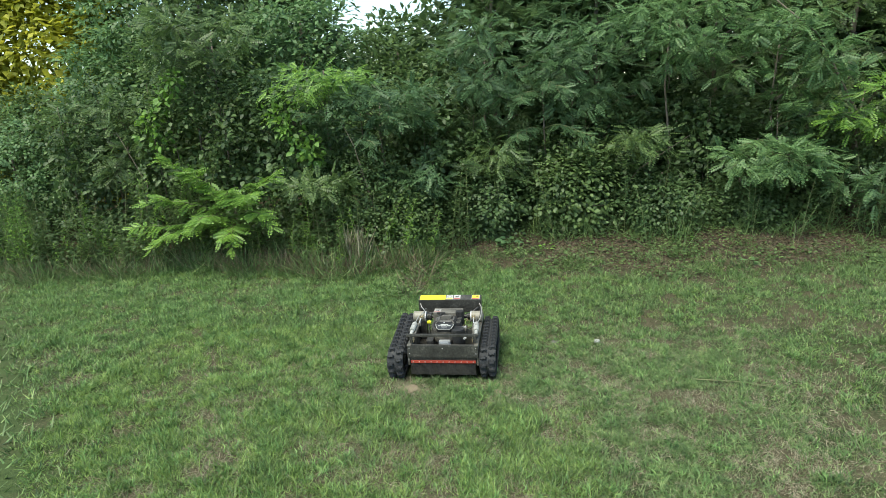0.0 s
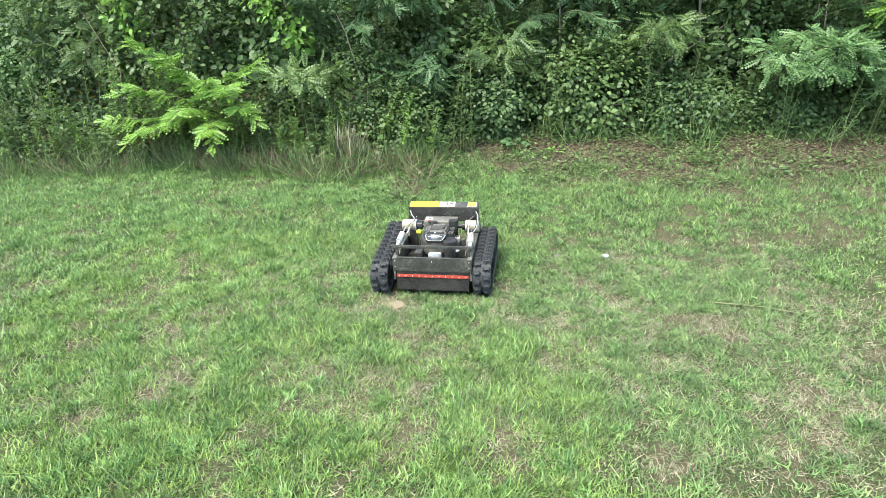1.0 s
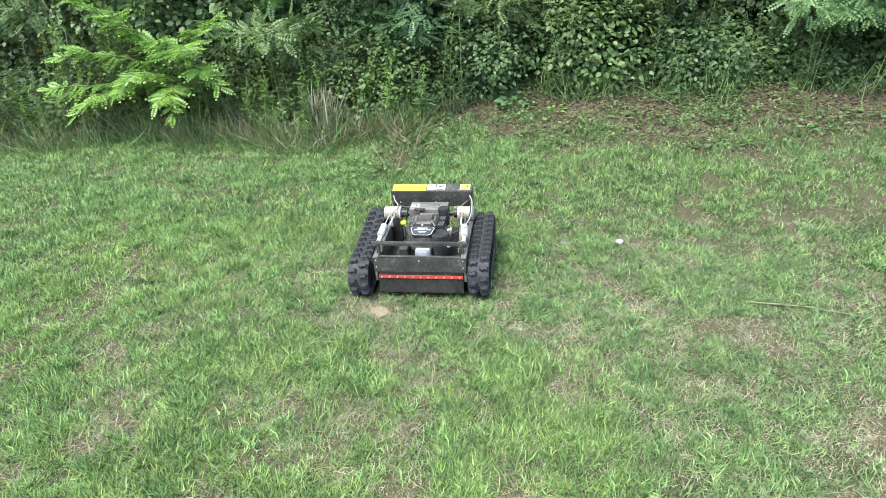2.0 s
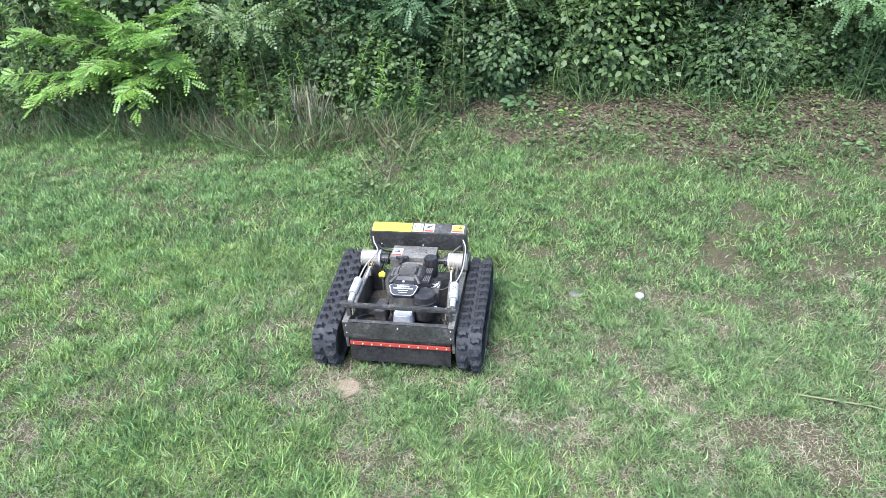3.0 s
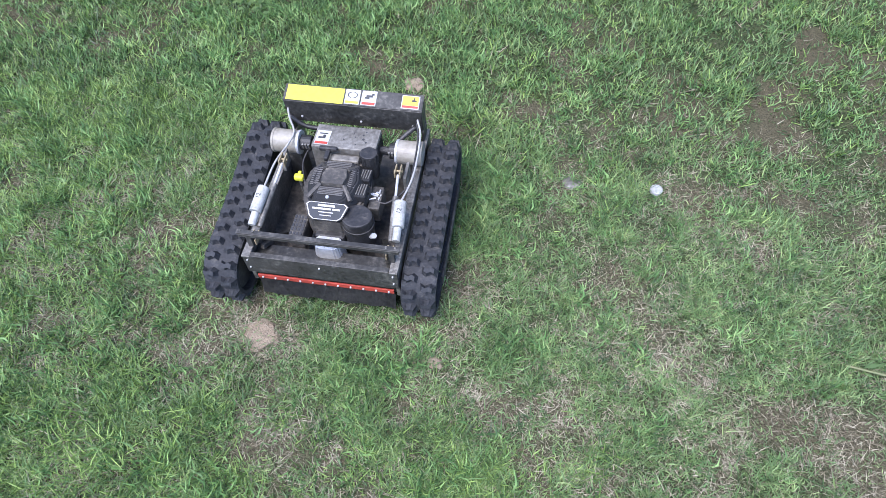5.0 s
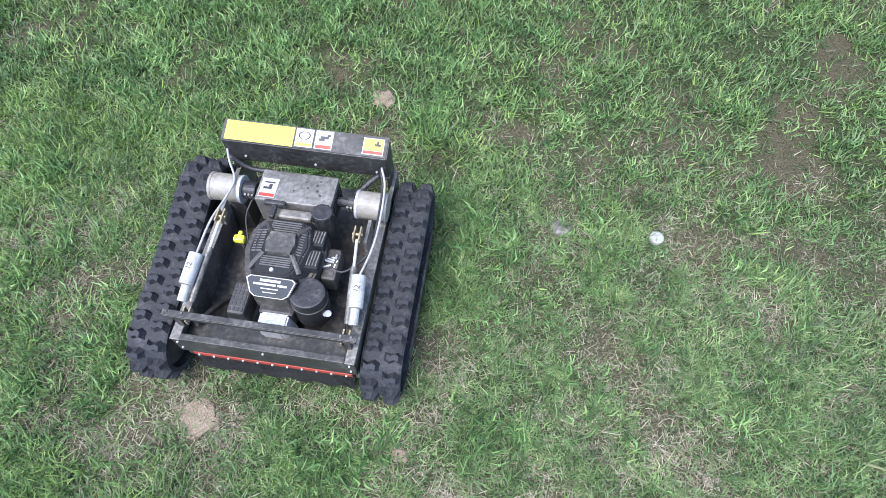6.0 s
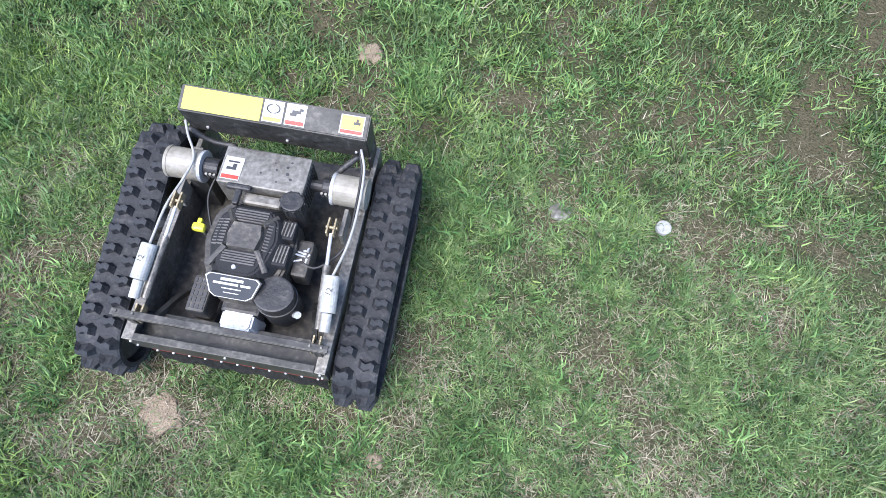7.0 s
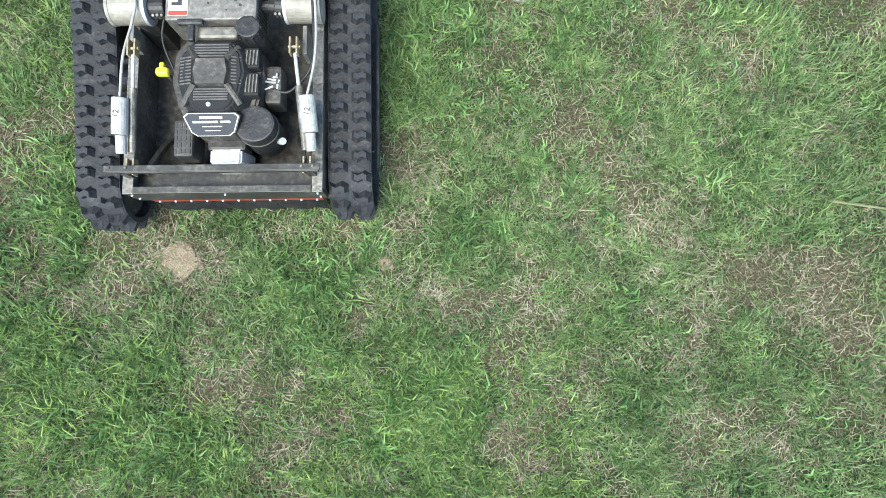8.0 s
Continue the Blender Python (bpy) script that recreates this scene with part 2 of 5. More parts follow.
def scatter(name, tv, tf, place, turn, material, parent=None):
    """Many copies of one small template (verts tv, quads tf) joined in one mesh: place (N,3), turn (N,3,3) with its scale."""
    tv, tf = np.array(tv, float), np.array(tf, int)
    n, k = len(place), len(tv)
    co = np.einsum("nij,kj->nki", turn, tv) + place[:, None, :]
    fa = (tf[None] + (np.arange(n) * k)[:, None, None]).reshape(-1, 4)
    me = bpy.data.meshes.new(name)
    me.vertices.add(n * k)
    me.vertices.foreach_set("co", co.ravel())
    me.loops.add(len(fa) * 4)
    me.loops.foreach_set("vertex_index", fa.ravel().astype(np.int32))
    me.polygons.add(len(fa))
    me.polygons.foreach_set("loop_start", np.arange(len(fa), dtype=np.int32) * 4)
    me.update(calc_edges=True)
    me.materials.append(material)
    ob = new(name, me)
    if parent:
        ob.parent = parent
    return ob


def basis(along, up, size):
    """Turns whose y runs along, z near up, times size (N,) or (N,3)."""
    y = along / np.linalg.norm(along, axis=1)[:, None]
    x = np.cross(y, up)
    x /= np.linalg.norm(x, axis=1)[:, None] + 1e-9
    z = np.cross(x, y)
    size = np.asarray(size)
    size = np.repeat(size[:, None], 3, 1) if size.ndim == 1 else size
    return np.stack([x * size[:, :1], y * size[:, 1:2], z * size[:, 2:]], axis=2)


# small templates of unit length along y
BROAD = ([(0, 0, 0), (-0.32, 0.32, 0.07), (0, 0.42, -0.02), (0.32, 0.32, 0.07), (-0.26, 0.68, 0.03), (0, 1, -0.14), (0.26, 0.68, 0.03)],
         [(0, 2, 4, 1), (0, 3, 6, 2), (2, 6, 5, 4)])
SIMPLE = ([(0, 0, 0), (-0.3, 0.45, 0.07), (0, 1, -0.12), (0.3, 0.45, 0.07)], [(0, 3, 2, 1)])
LANCE = ([(0, 0, 0), (-0.09, 0.35, 0.03), (0, 1, -0.22), (0.09, 0.35, 0.03)], [(0, 3, 2, 1)])
BLADE = ([(-0.032, 0, 0), (0.032, 0, 0), (0.026, 0.5, 0.12), (-0.026, 0.5, 0.12), (0.003, 1, 0.02), (-0.003, 1, 0.02)], [(0, 1, 2, 3), (3, 2, 4, 5)])


def frond():
    """A compound leaf: leaflets in pairs along a drooping stalk, one at the tip."""
    v, f = [(-0.006, 0, 0), (0.006, 0, 0), (0.004, 1, -0.2), (-0.004, 1, -0.2)], [(0, 1, 2, 3)]
    for i in range(7):
        y = 0.14 + 0.125 * i
        z = -0.2 * y * y
        ln = 0.22 * (1 - 0.35 * abs(i - 3) / 3)
        for s in (-1, 1) if i < 6 else (0,):
            dx, dy = (s * ln, 0.05) if s else (0, ln)
            w = 0.072
            k = len(v)
            ox, oy = (0, w) if s else (w, 0)
            v += [(0, y, z), (dx * 0.5 - ox, y + dy * 0.5 - oy, z + 0.012), (dx, y + dy, z - 0.035), (dx * 0.5 + ox, y + dy * 0.5 + oy, z + 0.012)]
            f.append((k, k + 1, k + 2, k + 3))
    return v, f


FROND = frond()


# ---------------------------------------------------------------- ground
def rise(x, y):
    """Height of the ground: nearly flat lawn, a low bank under the trees."""
    t = np.clip((y - 2.6) / 2.4, 0, 1)
    bank = 0.26 * t * t * (3 - 2 * t)
    return bank + 0.012 * np.sin(1.9 * x + 0.7) * np.sin(1.6 * y) + 0.008 * np.sin(4.3 * x - 1.1 * y) * np.cos(3.7 * y)


def hedge_foot(x):
    """Where the hedge's foot runs: near the lawn on one half, set back behind a bare bank on the other."""
    t = np.clip((x + 1.3) / 1.5, 0, 1)
    back = t * t * (3 - 2 * t) * (1 - 0.45 * np.clip((x - 4.6) / 2, 0, 1))
    return 3.25 + 1.25 * back + 0.16 * np.sin(1.3 * x + 1) + (0.1 + 0.1 * t) * np.sin(3.7 * x) + (0.05 + 0.07 * t) * np.sin(9 * x + 1.2 * np.sin(2.3 * x))


def open_lawn(x, y):
    """1 over the stretch of lawn in front of the hedge where single blades are built, fading to 0 around it."""
    return np.clip(np.minimum(x - 0.3 + 0.97 * (y + 5.2), 1.3 + 0.57 * (y + 5.2) - x) / 0.7 + 0.5, 0, 1) * np.clip((y + 5.0) / 0.7, 0, 1)


LATTICE = np.random.default_rng(11).random((128, 128))


def value_noise(x, y, size):
    """Smooth random values, 0 to 1, on a lattice of that many metres."""
    u, v = x / size + 40.5, y / size + 40.5
    i, j = np.floor(u).astype(int), np.floor(v).astype(int)
    a, b = u - i, v - j
    a, b = a * a * (3 - 2 * a), b * b * (3 - 2 * b)
    g = LATTICE
    return (g[i % 128, j % 128] * (1 - a) + g[(i + 1) % 128, j % 128] * a) * (1 - b) + (g[i % 128, (j + 1) % 128] * (1 - a) + g[(i + 1) % 128, (j + 1) % 128] * a) * b


def thin_spot(x, y):
    """1 in scattered palm- to plate-sized places where the turf has thinned to dry stalks."""
    v = 0.6 * value_noise(x + 3, y + 9, 0.3) + 0.4 * value_noise(x - 5, y + 2, 0.09)
    return np.clip((v - 0.52) / 0.13, 0, 1)


# x, y, radius and strength of worn places in the lawn
WORN_SPOTS = [(-0.35, -1.55, 0.4, 0.35), (0.2, -1.4, 0.25, 0.35), (-1.6, -1.7, 0.4, 0.4), (-2.2, -0.8, 0.4, 0.4), (-0.95, -0.3, 0.2, 0.9),
              (2.4, -0.9, 0.3, 0.25), (3.4, 1.3, 0.4, 0.3), (1.0, 3.2, 0.3, 0.9), (1.2, 3.7, 0.4, 0.9),
              (2.6, 3.5, 0.5, 0.7), (4.0, 3.3, 0.6, 0.7), (-3.2, 0.4, 0.25, 0.4), (-0.29, -0.66, 0.11, 1.0), (0.17, -1.08, 0.1, 0.9),
              (0.9, -0.9, 0.2, 0.2), (1.5, -0.4, 0.3, 0.2), (-1.0, -2.3, 0.4, 0.35), (1.9, -3.0, 0.4, 0.3), (-0.6, -3.4, 0.4, 0.3)]


def worn(x, y):
    """How bare the lawn is, 0 to 1."""
    s = np.zeros_like(x)
    for cx, cy, r, k in WORN_SPOTS:
        wob = 1 + 0.25 * np.sin(7 * x + cx * 9) + 0.25 * np.sin(8 * y + cy * 7)
        s = np.maximum(s, k * np.exp(-(((x - cx) ** 2 + (y - cy) ** 2) / (r * r) * wob) ** 1.2))
    tex = np.sin(3.1 * x + 2 * np.sin(1.7 * y)) * np.sin(2.7 * y + 1.8 * np.sin(2.3 * x + 1)) + 0.6 * np.sin(7.3 * x + 2 * np.sin(5.1 * y)) * np.sin(6.1 * y + 1.3)
    s = np.maximum(s, np.clip(tex - 0.6, 0, 1) * 0.32)
    s = s * np.clip(0.15 + 1.7 * (0.55 * value_noise(x + 2, y - 6, 0.22) + 0.45 * value_noise(x - 8, y + 4, 0.08)), 0, 1.25)
    edge = hedge_foot(x) + 0.35 - 2.5 * np.clip((x + 1.2) / 1.6, 0, 1)
    rag = 0.35 * np.sin(3.3 * x + 1.4 * np.sin(2.9 * y)) * np.sin(4.1 * y + 0.8) + 0.2 * np.sin(9.7 * x) * np.sin(8.3 * y + 2 * np.sin(5 * x))
    return np.maximum(s, np.clip((y - edge) / 1.5 + 1.2 * rag, 0, 0.88) * np.clip((y - edge + 0.5) * 2, 0, 1))


def build_ground():
    far = [8 * 1.35 ** i for i in range(15)]
    line = np.array([-v for v in far[::-1]] + list(np.arange(-7.9, 7.95, 0.085)) + far)
    n = len(line)
    gx, gy = np.meshgrid(line, line)
    x, y = gx.ravel(), gy.ravel()
    near = np.hypot(x, y) < 9
    z = rise(x, y) + np.where(near, rng.normal(0, 0.004, x.size), 0)
    idx = np.arange(n * n).reshape(n, n)
    quads = np.stack([idx[:-1, :-1], idx[:-1, 1:], idx[1:, 1:], idx[1:, :-1]], -1).reshape(-1, 4)
    me = bpy.data.meshes.new("ground")
    me.from_pydata(np.stack([x, y, z], 1).tolist(), [], quads.tolist())
    me.attributes.new("bare", "FLOAT", "POINT").data.foreach_set("value", np.clip(np.maximum(worn(x, y), 0.6 * thin_spot(x, y)), 0, 1))
    me.attributes.new("rough_lawn", "FLOAT", "POINT").data.foreach_set("value", (1 - open_lawn(x, y)) * np.clip(hedge_foot(x) - y, 0, 1))
    me.materials.append(ground_material())
    ob = smooth(new("ground", me))
    return tagged(ob, "mown lawn with worn brown patches", "ground", kind="structure")


ground = build_ground()


# ---------------------------------------------------------------- the mower
def track_loop():
    """Side outline of a crawler track: y, z points and their outward normals, evenly spaced."""
    (yf, zf, rf), (yr, zr, rr) = (-0.33, 0.165, 0.135), (0.27, 0.185, 0.15)
    pts = []
    for i in range(60):
        a = math.pi / 2 + math.pi * i / 59
        pts.append((yf + rf * math.cos(a), zf + rf * math.sin(a)))
    for i in range(1, 40):
        pts.append((yf + (yr - yf) * i / 40, zf - rf + (zr - rr - zf + rf) * i / 40))
    for i in range(60):
        a = -math.pi / 2 + math.pi * i / 59
        pts.append((yr + rr * math.cos(a), zr + rr * math.sin(a)))
    for i in range(1, 40):
        pts.append((yr + (yf - yr) * i / 40, zr + rr + (zf + rf - zr - rr) * i / 40 - 0.008 * math.sin(math.pi * i / 40)))
    p = np.array(pts + pts[:1])
    s = np.r_[0, np.cumsum(np.hypot(*np.diff(p, axis=0).T))]
    return p, s


def track(parent, side):
    p, s = track_loop()
    x0, x1 = 0.345, 0.495
    n = 96
    at = [np.interp(np.linspace(0, s[-1], n, endpoint=False), s, p[:, k]) for k in (0, 1)]
    bm = bmesh.new()
    rings = []
    for i in range(n):
        y, z = at[0][i], at[1][i]
        j, h = (i + 1) % n, (i - 1) % n
        d = Vector((0, at[0][j] - at[0][h], at[1][j] - at[1][h])).normalized()
        out = Vector((0, -d.z, d.y)) * -1
        q = Vector((0, y, z))
        rings.append([bm.verts.new(q + out * o + Vector((side * x, 0, 0))) for x, o in
                      ((x0, -0.022), (x0, -0.004), (x0 + 0.008, 0.0), (x1 - 0.008, 0.0), (x1, -0.004), (x1, -0.022))])
    for i in range(n):
        a, b = rings[i], rings[(i + 1) % n]
        for k in range(6):
            bm.faces.new((a[k], a[(k + 1) % 6], b[(k + 1) % 6], b[k]))
    bmesh.ops.recalc_face_normals(bm, faces=bm.faces)
    belt = part("track", bm, RUBBER, parent, "black rubber crawler track with dusty lugs")
    # one lug, shared by all
    bm = bmesh.new()
    prism(bm, [(-0.029, -0.010), (-0.012, -0.019), (0.010, -0.010), (0.029, -0.017), (0.031, 0.007), (0.013, 0.016), (-0.011, 0.006), (-0.029, 0.014)], -0.004, 0.028, 0.62)
    bm.transform(Matrix.Diagonal((1.16, 1.3, 1, 1)))
    lug_mesh = bpy.data.meshes.new("lug")
    bm.to_mesh(lug_mesh)
    bm.free()
    lug_mesh.materials.append(RUBBER)
    count = 30
    for i in range(count):
        for row, x in enumerate((x0 + 0.036, x1 - 0.036)):
            l = s[-1] * ((i + 0.5 * row) / count)
            y, z = np.interp(l, s, p[:, 0]), np.interp(l, s, p[:, 1])
            y2, z2 = np.interp((l + 0.01) % s[-1], s, p[:, 0]), np.interp((l + 0.01) % s[-1], s, p[:, 1])
            d = Vector((0, y2 - y, z2 - z)).normalized()
            out = Vector((0, d.z, -d.y))
            rot = Matrix((Vector((1, 0, 0)), d, out)).transposed().to_4x4()
            lug = new("lug", lug_mesh)
            lug.parent = belt
            lug.matrix_local = Matrix.Translation((side * x, y, z)) @ rot @ Matrix.Diagonal((1, -1, 1, 1))
    # wheels inside the belt
    for y, z, r in ((-0.33, 0.165, 0.11), (0.27, 0.185, 0.125), (-0.16, 0.085, 0.05), (-0.03, 0.085, 0.05), (0.1, 0.088, 0.05)):
        bm = bmesh.new()
        rod(bm, (side * (x0 + 0.03), y, z), (side * (x1 - 0.03), y, z), r, n=24, bevel=0.006)
        rod(bm, (side * (x1 - 0.032), y, z), (side * (x1 - 0.016), y, z), r * 0.35, n=16, bevel=0.003)
        part("roller", bm, STEEL, belt)
    bm = bmesh.new()
    box(bm, min(side * (x1 + 0.002), side * (x1 + 0.012)), max(side * (x1 + 0.002), side * (x1 + 0.012)), -0.3, 0.26, 0.10, 0.155)
    part("track_guard", bm, STEEL, belt)
    if side < 0:
        pivot = Matrix.Translation((-0.028, -0.02, 0.0)) @ Matrix.Translation((0, -0.33, 0.03))
        belt.matrix_local = pivot @ Matrix.Rotation(radians(5), 4, "X") @ Matrix.Translation((0, 0.33, -0.03))
    return belt


def rivets(parent, places, material, r=0.006, name="bolt"):
    for p, d in places:
        bm = bmesh.new()
        p, d = Vector(p), Vector(d)
        rod(bm, p - d * 0.001, p + d * 0.005, r, r * 0.75, 8)
        part(name, bm, material, parent)


def sticker(parent, corners, colour, name="sticker", label="", off=0.0015):
    """A thin sheet on the four corners given, a little proud of what it lies on."""
    bm = bmesh.new()
    c = [Vector(v) for v in corners]
    nrm = (c[1] - c[0]).cross(c[3] - c[0]).normalized()
    lo, hi = [bm.verts.new(v + nrm * 0.0004) for v in c], [bm.verts.new(v + nrm * off) for v in c]
    bm.faces.new(hi)
    for i in range(4):
        bm.faces.new((lo[i], lo[(i + 1) % 4], hi[(i + 1) % 4], hi[i]))
    return part(name, bm, colour, parent, label)


def bars(parent, o, u, v, items, colour):
    """Plain bars printed on a face: o + u * a + v * b, each (a0, a1, b0, b1)."""
    o, u, v = Vector(o), Vector(u), Vector(v)
    for a0, a1, b0, b1 in items:
        sticker(parent, [o + u * a0 + v * b0, o + u * a1 + v * b0, o + u * a1 + v * b1, o + u * a0 + v * b1], colour, "print_bar", off=0.0012)


mower = empty("tracked_mower", "dusty black remote-controlled tracked mower standing on the lawn", "mower")

# chassis tub
bm = bmesh.new()
box(bm, -0.335, -0.317, -0.41, 0.43, 0.14, 0.338, 0.003)
part("side_plate", bm, WORN, mower)
bm = bmesh.new()
box(bm, 0.317, 0.335, -0.41, 0.43, 0.14, 0.338, 0.003)
part("side_plate", bm, WORN, mower)
bm = bmesh.new()
box(bm, -0.315, 0.315, -0.40, 0.42, 0.15, 0.165, 0)
part("deck_floor", bm, TRAY, mower)
bm = bmesh.new()
box(bm, -0.335, 0.335, -0.426, -0.412, 0.225, 0.342, 0.003)
front = part("front_plate", bm, STEEL, mower, "dusty dark steel front plate")
bm = bmesh.new()
box(bm, -0.315, 0.315, -0.411, -0.405, 0.325, 0.345, 0.002)
box(bm, -0.315, 0.315, -0.405, -0.31, 0.27, 0.278, 0.002)
part("front_tray", bm, STEEL, mower)
bm = bmesh.new()
box(bm, -0.336, -0.300, -0.428, 0.3, 0.339, 0.347, 0.002)
part("rail", bm, WORN, mower)
bm = bmesh.new()
box(bm, 0.300, 0.336, -0.428, 0.3, 0.339, 0.347, 0.002)
part("rail", bm, WORN, mower)
bm = bmesh.new()
box(bm, -0.299, 0.299, -0.428, -0.404, 0.3455, 0.351, 0.002)
part("rail", bm, STEEL, mower)
rivets(front, [((x, -0.4265, z), (0, -1, 0)) for x in (-0.315, 0.315) for z in (0.32, 0.265)] + [((0.0, -0.4265, 0.318), (0, -1, 0))], ALU, 0.0045)
bm = bmesh.new()
box(bm, -0.31, 0.31, -0.405, -0.395, 0.165, 0.25, 0)
part("blade_housing", bm, STEEL, mower)
bm = bmesh.new()
box(bm, -0.308, 0.308, -0.419, -0.411, 0.166, 0.192, 0.002)
strip = part("clamp_strip", bm, RED, mower, "red steel strip with a row of bolts")
rivets(strip, [((-0.285 + 0.057 * i, -0.4195, 0.179), (0, -1, 0)) for i in range(11)], ALU, 0.005)
bm = bmesh.new()
nx = 40
grid = [[bm.verts.new((-0.31 + 0.62 * i / nx, -0.409 - 0.02 * (1 - j / 4) + 0.004 * math.sin(i * 0.9 + j), 0.055 + 0.115 * j / 4)) for i in range(nx + 1)] for j in range(5)]
for j in range(4):
    for i in range(nx):
        bm.faces.new((grid[j][i], grid[j][i + 1], grid[j + 1][i + 1], grid[j + 1][i]))
bmesh.ops.solidify(bm, geom=bm.faces[:], thickness=0.005)
part("rubber_flap", bm, FLAP, mower)

# cross bar on its posts
bm = bmesh.new()
box(bm, -0.352, 0.343, -0.375, -0.353, 0.430, 0.437, 0.002)
box(bm, -0.345, 0.338, -0.377, -0.370, 0.413, 0.431, 0.002)
bar = part("cross_bar", bm, STEEL, mower, "worn black steel angle bar")
for x in (-0.305, 0.305):
    bm = bmesh.new()
    box(bm, x - 0.012, x + 0.012, -0.375, -0.355, 0.345, 0.43, 0.002)
    part("post", bm, STEEL, bar)
rivets(bar, [((x, -0.363, 0.4375), (0, 0, 1)) for x in (-0.335, -0.28, 0.285, 0.322)], WORN, 0.005)

for side in (-1, 1):
    track(mower, side)

# drive motors
for side, x0, x1 in ((-1, 0.245, 0.365), (1, 0.222, 0.335)):
    bm = bmesh.new()
    rod(bm, (side * x0, 0.2, 0.4), (side * x1, 0.2, 0.4), 0.055, n=32, bevel=0.004)
    motor = part("drive_motor", bm, MOTOR, mower, "dusty beige-grey motor cylinder")
    for x, m in ((x0, ALU), (x1, MOTOR)):
        bm = bmesh.new()
        rod(bm, (side * (x - 0.006), 0.2, 0.4), (side * (x + 0.006), 0.2, 0.4), 0.0575, n=32, bevel=0.003)
        part("end_cap", bm, m, motor)
    bm = bmesh.new()
    rod(bm, (side * 0.185, 0.2, 0.4), (side * (x0 - 0.006), 0.2, 0.4), 0.036, n=20, bevel=0.004)
    rod(bm, (side * 0.14, 0.2, 0.4), (side * 0.19, 0.2, 0.4), 0.02, n=12)
    part("gearbox", bm, PLASTIC, motor)
    for k in range(3):
        bm = bmesh.new()
        rod(bm, (side * (0.19 + 0.014 * k), 0.165, 0.4), (side * (0.19 + 0.014 * k), 0.16, 0.43), 0.005, n=8)
        part("terminal", bm, WORN, motor)
    bm = bmesh.new()
    box(bm, min(side * 0.24, side * 0.31), max(side * 0.24, side * 0.31), 0.16, 0.24, 0.166, 0.36, 0.004)
    part("motor_mount", bm, STEEL, motor)

# lift actuators
for side in (-1, 1):
    a, b = Vector((side * 0.292, -0.345, 0.375)), Vector((side * 0.262, 0.03, 0.46))
    d = (b - a).normalized()
    out = Vector((side, 0, 0.25)).normalized()
    bm = bmesh.new()
    rod(bm, a + d * 0.05, a + d * 0.26, 0.013, n=16, bevel=0.002)
    act = part("lift_actuator", bm, WORN, mower, "white electric lift actuator")
    bm = bmesh.new()
    rod(bm, a + d * 0.24, b - d * 0.02, 0.006, n=10)
    part("rod", bm, ALU, act)
    bm = bmesh.new()
    rod(bm, a + d * 0.1 + out * 0.028 + Vector((0, 0, 0.02)), a + d * 0.22 + out * 0.028 + Vector((0, 0, 0.02)), 0.026, n=20, bevel=0.005)
    rod(bm, a + d * 0.04 + out * 0.024 + Vector((0, 0, 0.016)), a + d * 0.1 + out * 0.026 + Vector((0, 0, 0.018)), 0.017, n=16, bevel=0.003)
    part("motor_body", bm, CASING, act, "dirty white cylindrical casing")
    words = bpy.data.curves.new("rating", "FONT")
    words.body, words.size, words.extrude = "12", 0.026, 0.0004
    words.align_x = words.align_y = "CENTER"
    words.materials.append(INK)
    text = new("rating_text", words)
    text.parent = act
    text.matrix_local = Matrix.Translation(a + d * 0.16 + out * 0.028 + Vector((0, 0, 0.0472))) @ Matrix.Rotation(radians(13), 4, "X") @ Matrix.Rotation(radians(78), 4, "Z")
    for q in (a, b):
        bm = bmesh.new()
        for s in (-1, 1):
            box(bm, q.x + s * 0.011 - 0.003, q.x + s * 0.011 + 0.003, q.y - 0.028, q.y + 0.028, q.z - 0.016, q.z + 0.016, 0.001)
        rod(bm, q - Vector((0.019, 0, 0)), q + Vector((0.019, 0, 0)), 0.006, n=10)
        part("clevis", bm, BRASS, act)
    bm = bmesh.new()
    box(bm, a.x - 0.008, a.x + 0.008, a.y - 0.02, a.y + 0.02, 0.345, 0.372, 0.002)
    part("lug_plate", bm, STEEL, act)
    # arm from the deck up to the rear clevis
    bm = bmesh.new()
    tube(bm, [(side * 0.275, -0.35, 0.315), (side * 0.245, -0.25, 0.26), (side * 0.215, -0.17, 0.2)], 0.013, 0.013, 4)
    part("lift_arm", bm, STEEL, act)

for x, y0, y1 in ((0.288, 0.02, 0.12), (-0.288, 0.06, 0.13)):
    bm = bmesh.new()
    box(bm, x - 0.007, x + 0.007, y0, y1, 0.347, 0.425, 0.002)
    part("upright_plate", bm, DULL, mower)

# rear control box with its stickers
bm = bmesh.new()
prof = [(0.347, 0.392), (0.332, 0.532), (0.42, 0.560), (0.43, 0.392)]
lo, hi = [[bm.verts.new((x, y, z)) for y, z in prof] for x in (-0.343, 0.317)]
for i in range(4):
    bm.faces.new((lo[i], lo[(i + 1) % 4], hi[(i + 1) % 4], hi[i]))
bm.faces.new(lo[::-1])
bm.faces.new(hi)
bmesh.ops.recalc_face_normals(bm, faces=bm.faces)
bmesh.ops.bevel(bm, geom=bm.edges[:], offset=0.004, segments=2, affect="EDGES")
hood = part("control_box", bm, STEEL, mower, "black steel control box with yellow and white stickers")


def on_top(x, t):
    return (x - 0.004, 0.332 + 0.088 * t, 0.532 + 0.028 * t)


def top_sticker(x0, x1, t0, t1, colour, label=""):
    return sticker(hood, [on_top(x0, t0), on_top(x1, t0), on_top(x1, t1), on_top(x0, t1)], colour, "sticker", label)


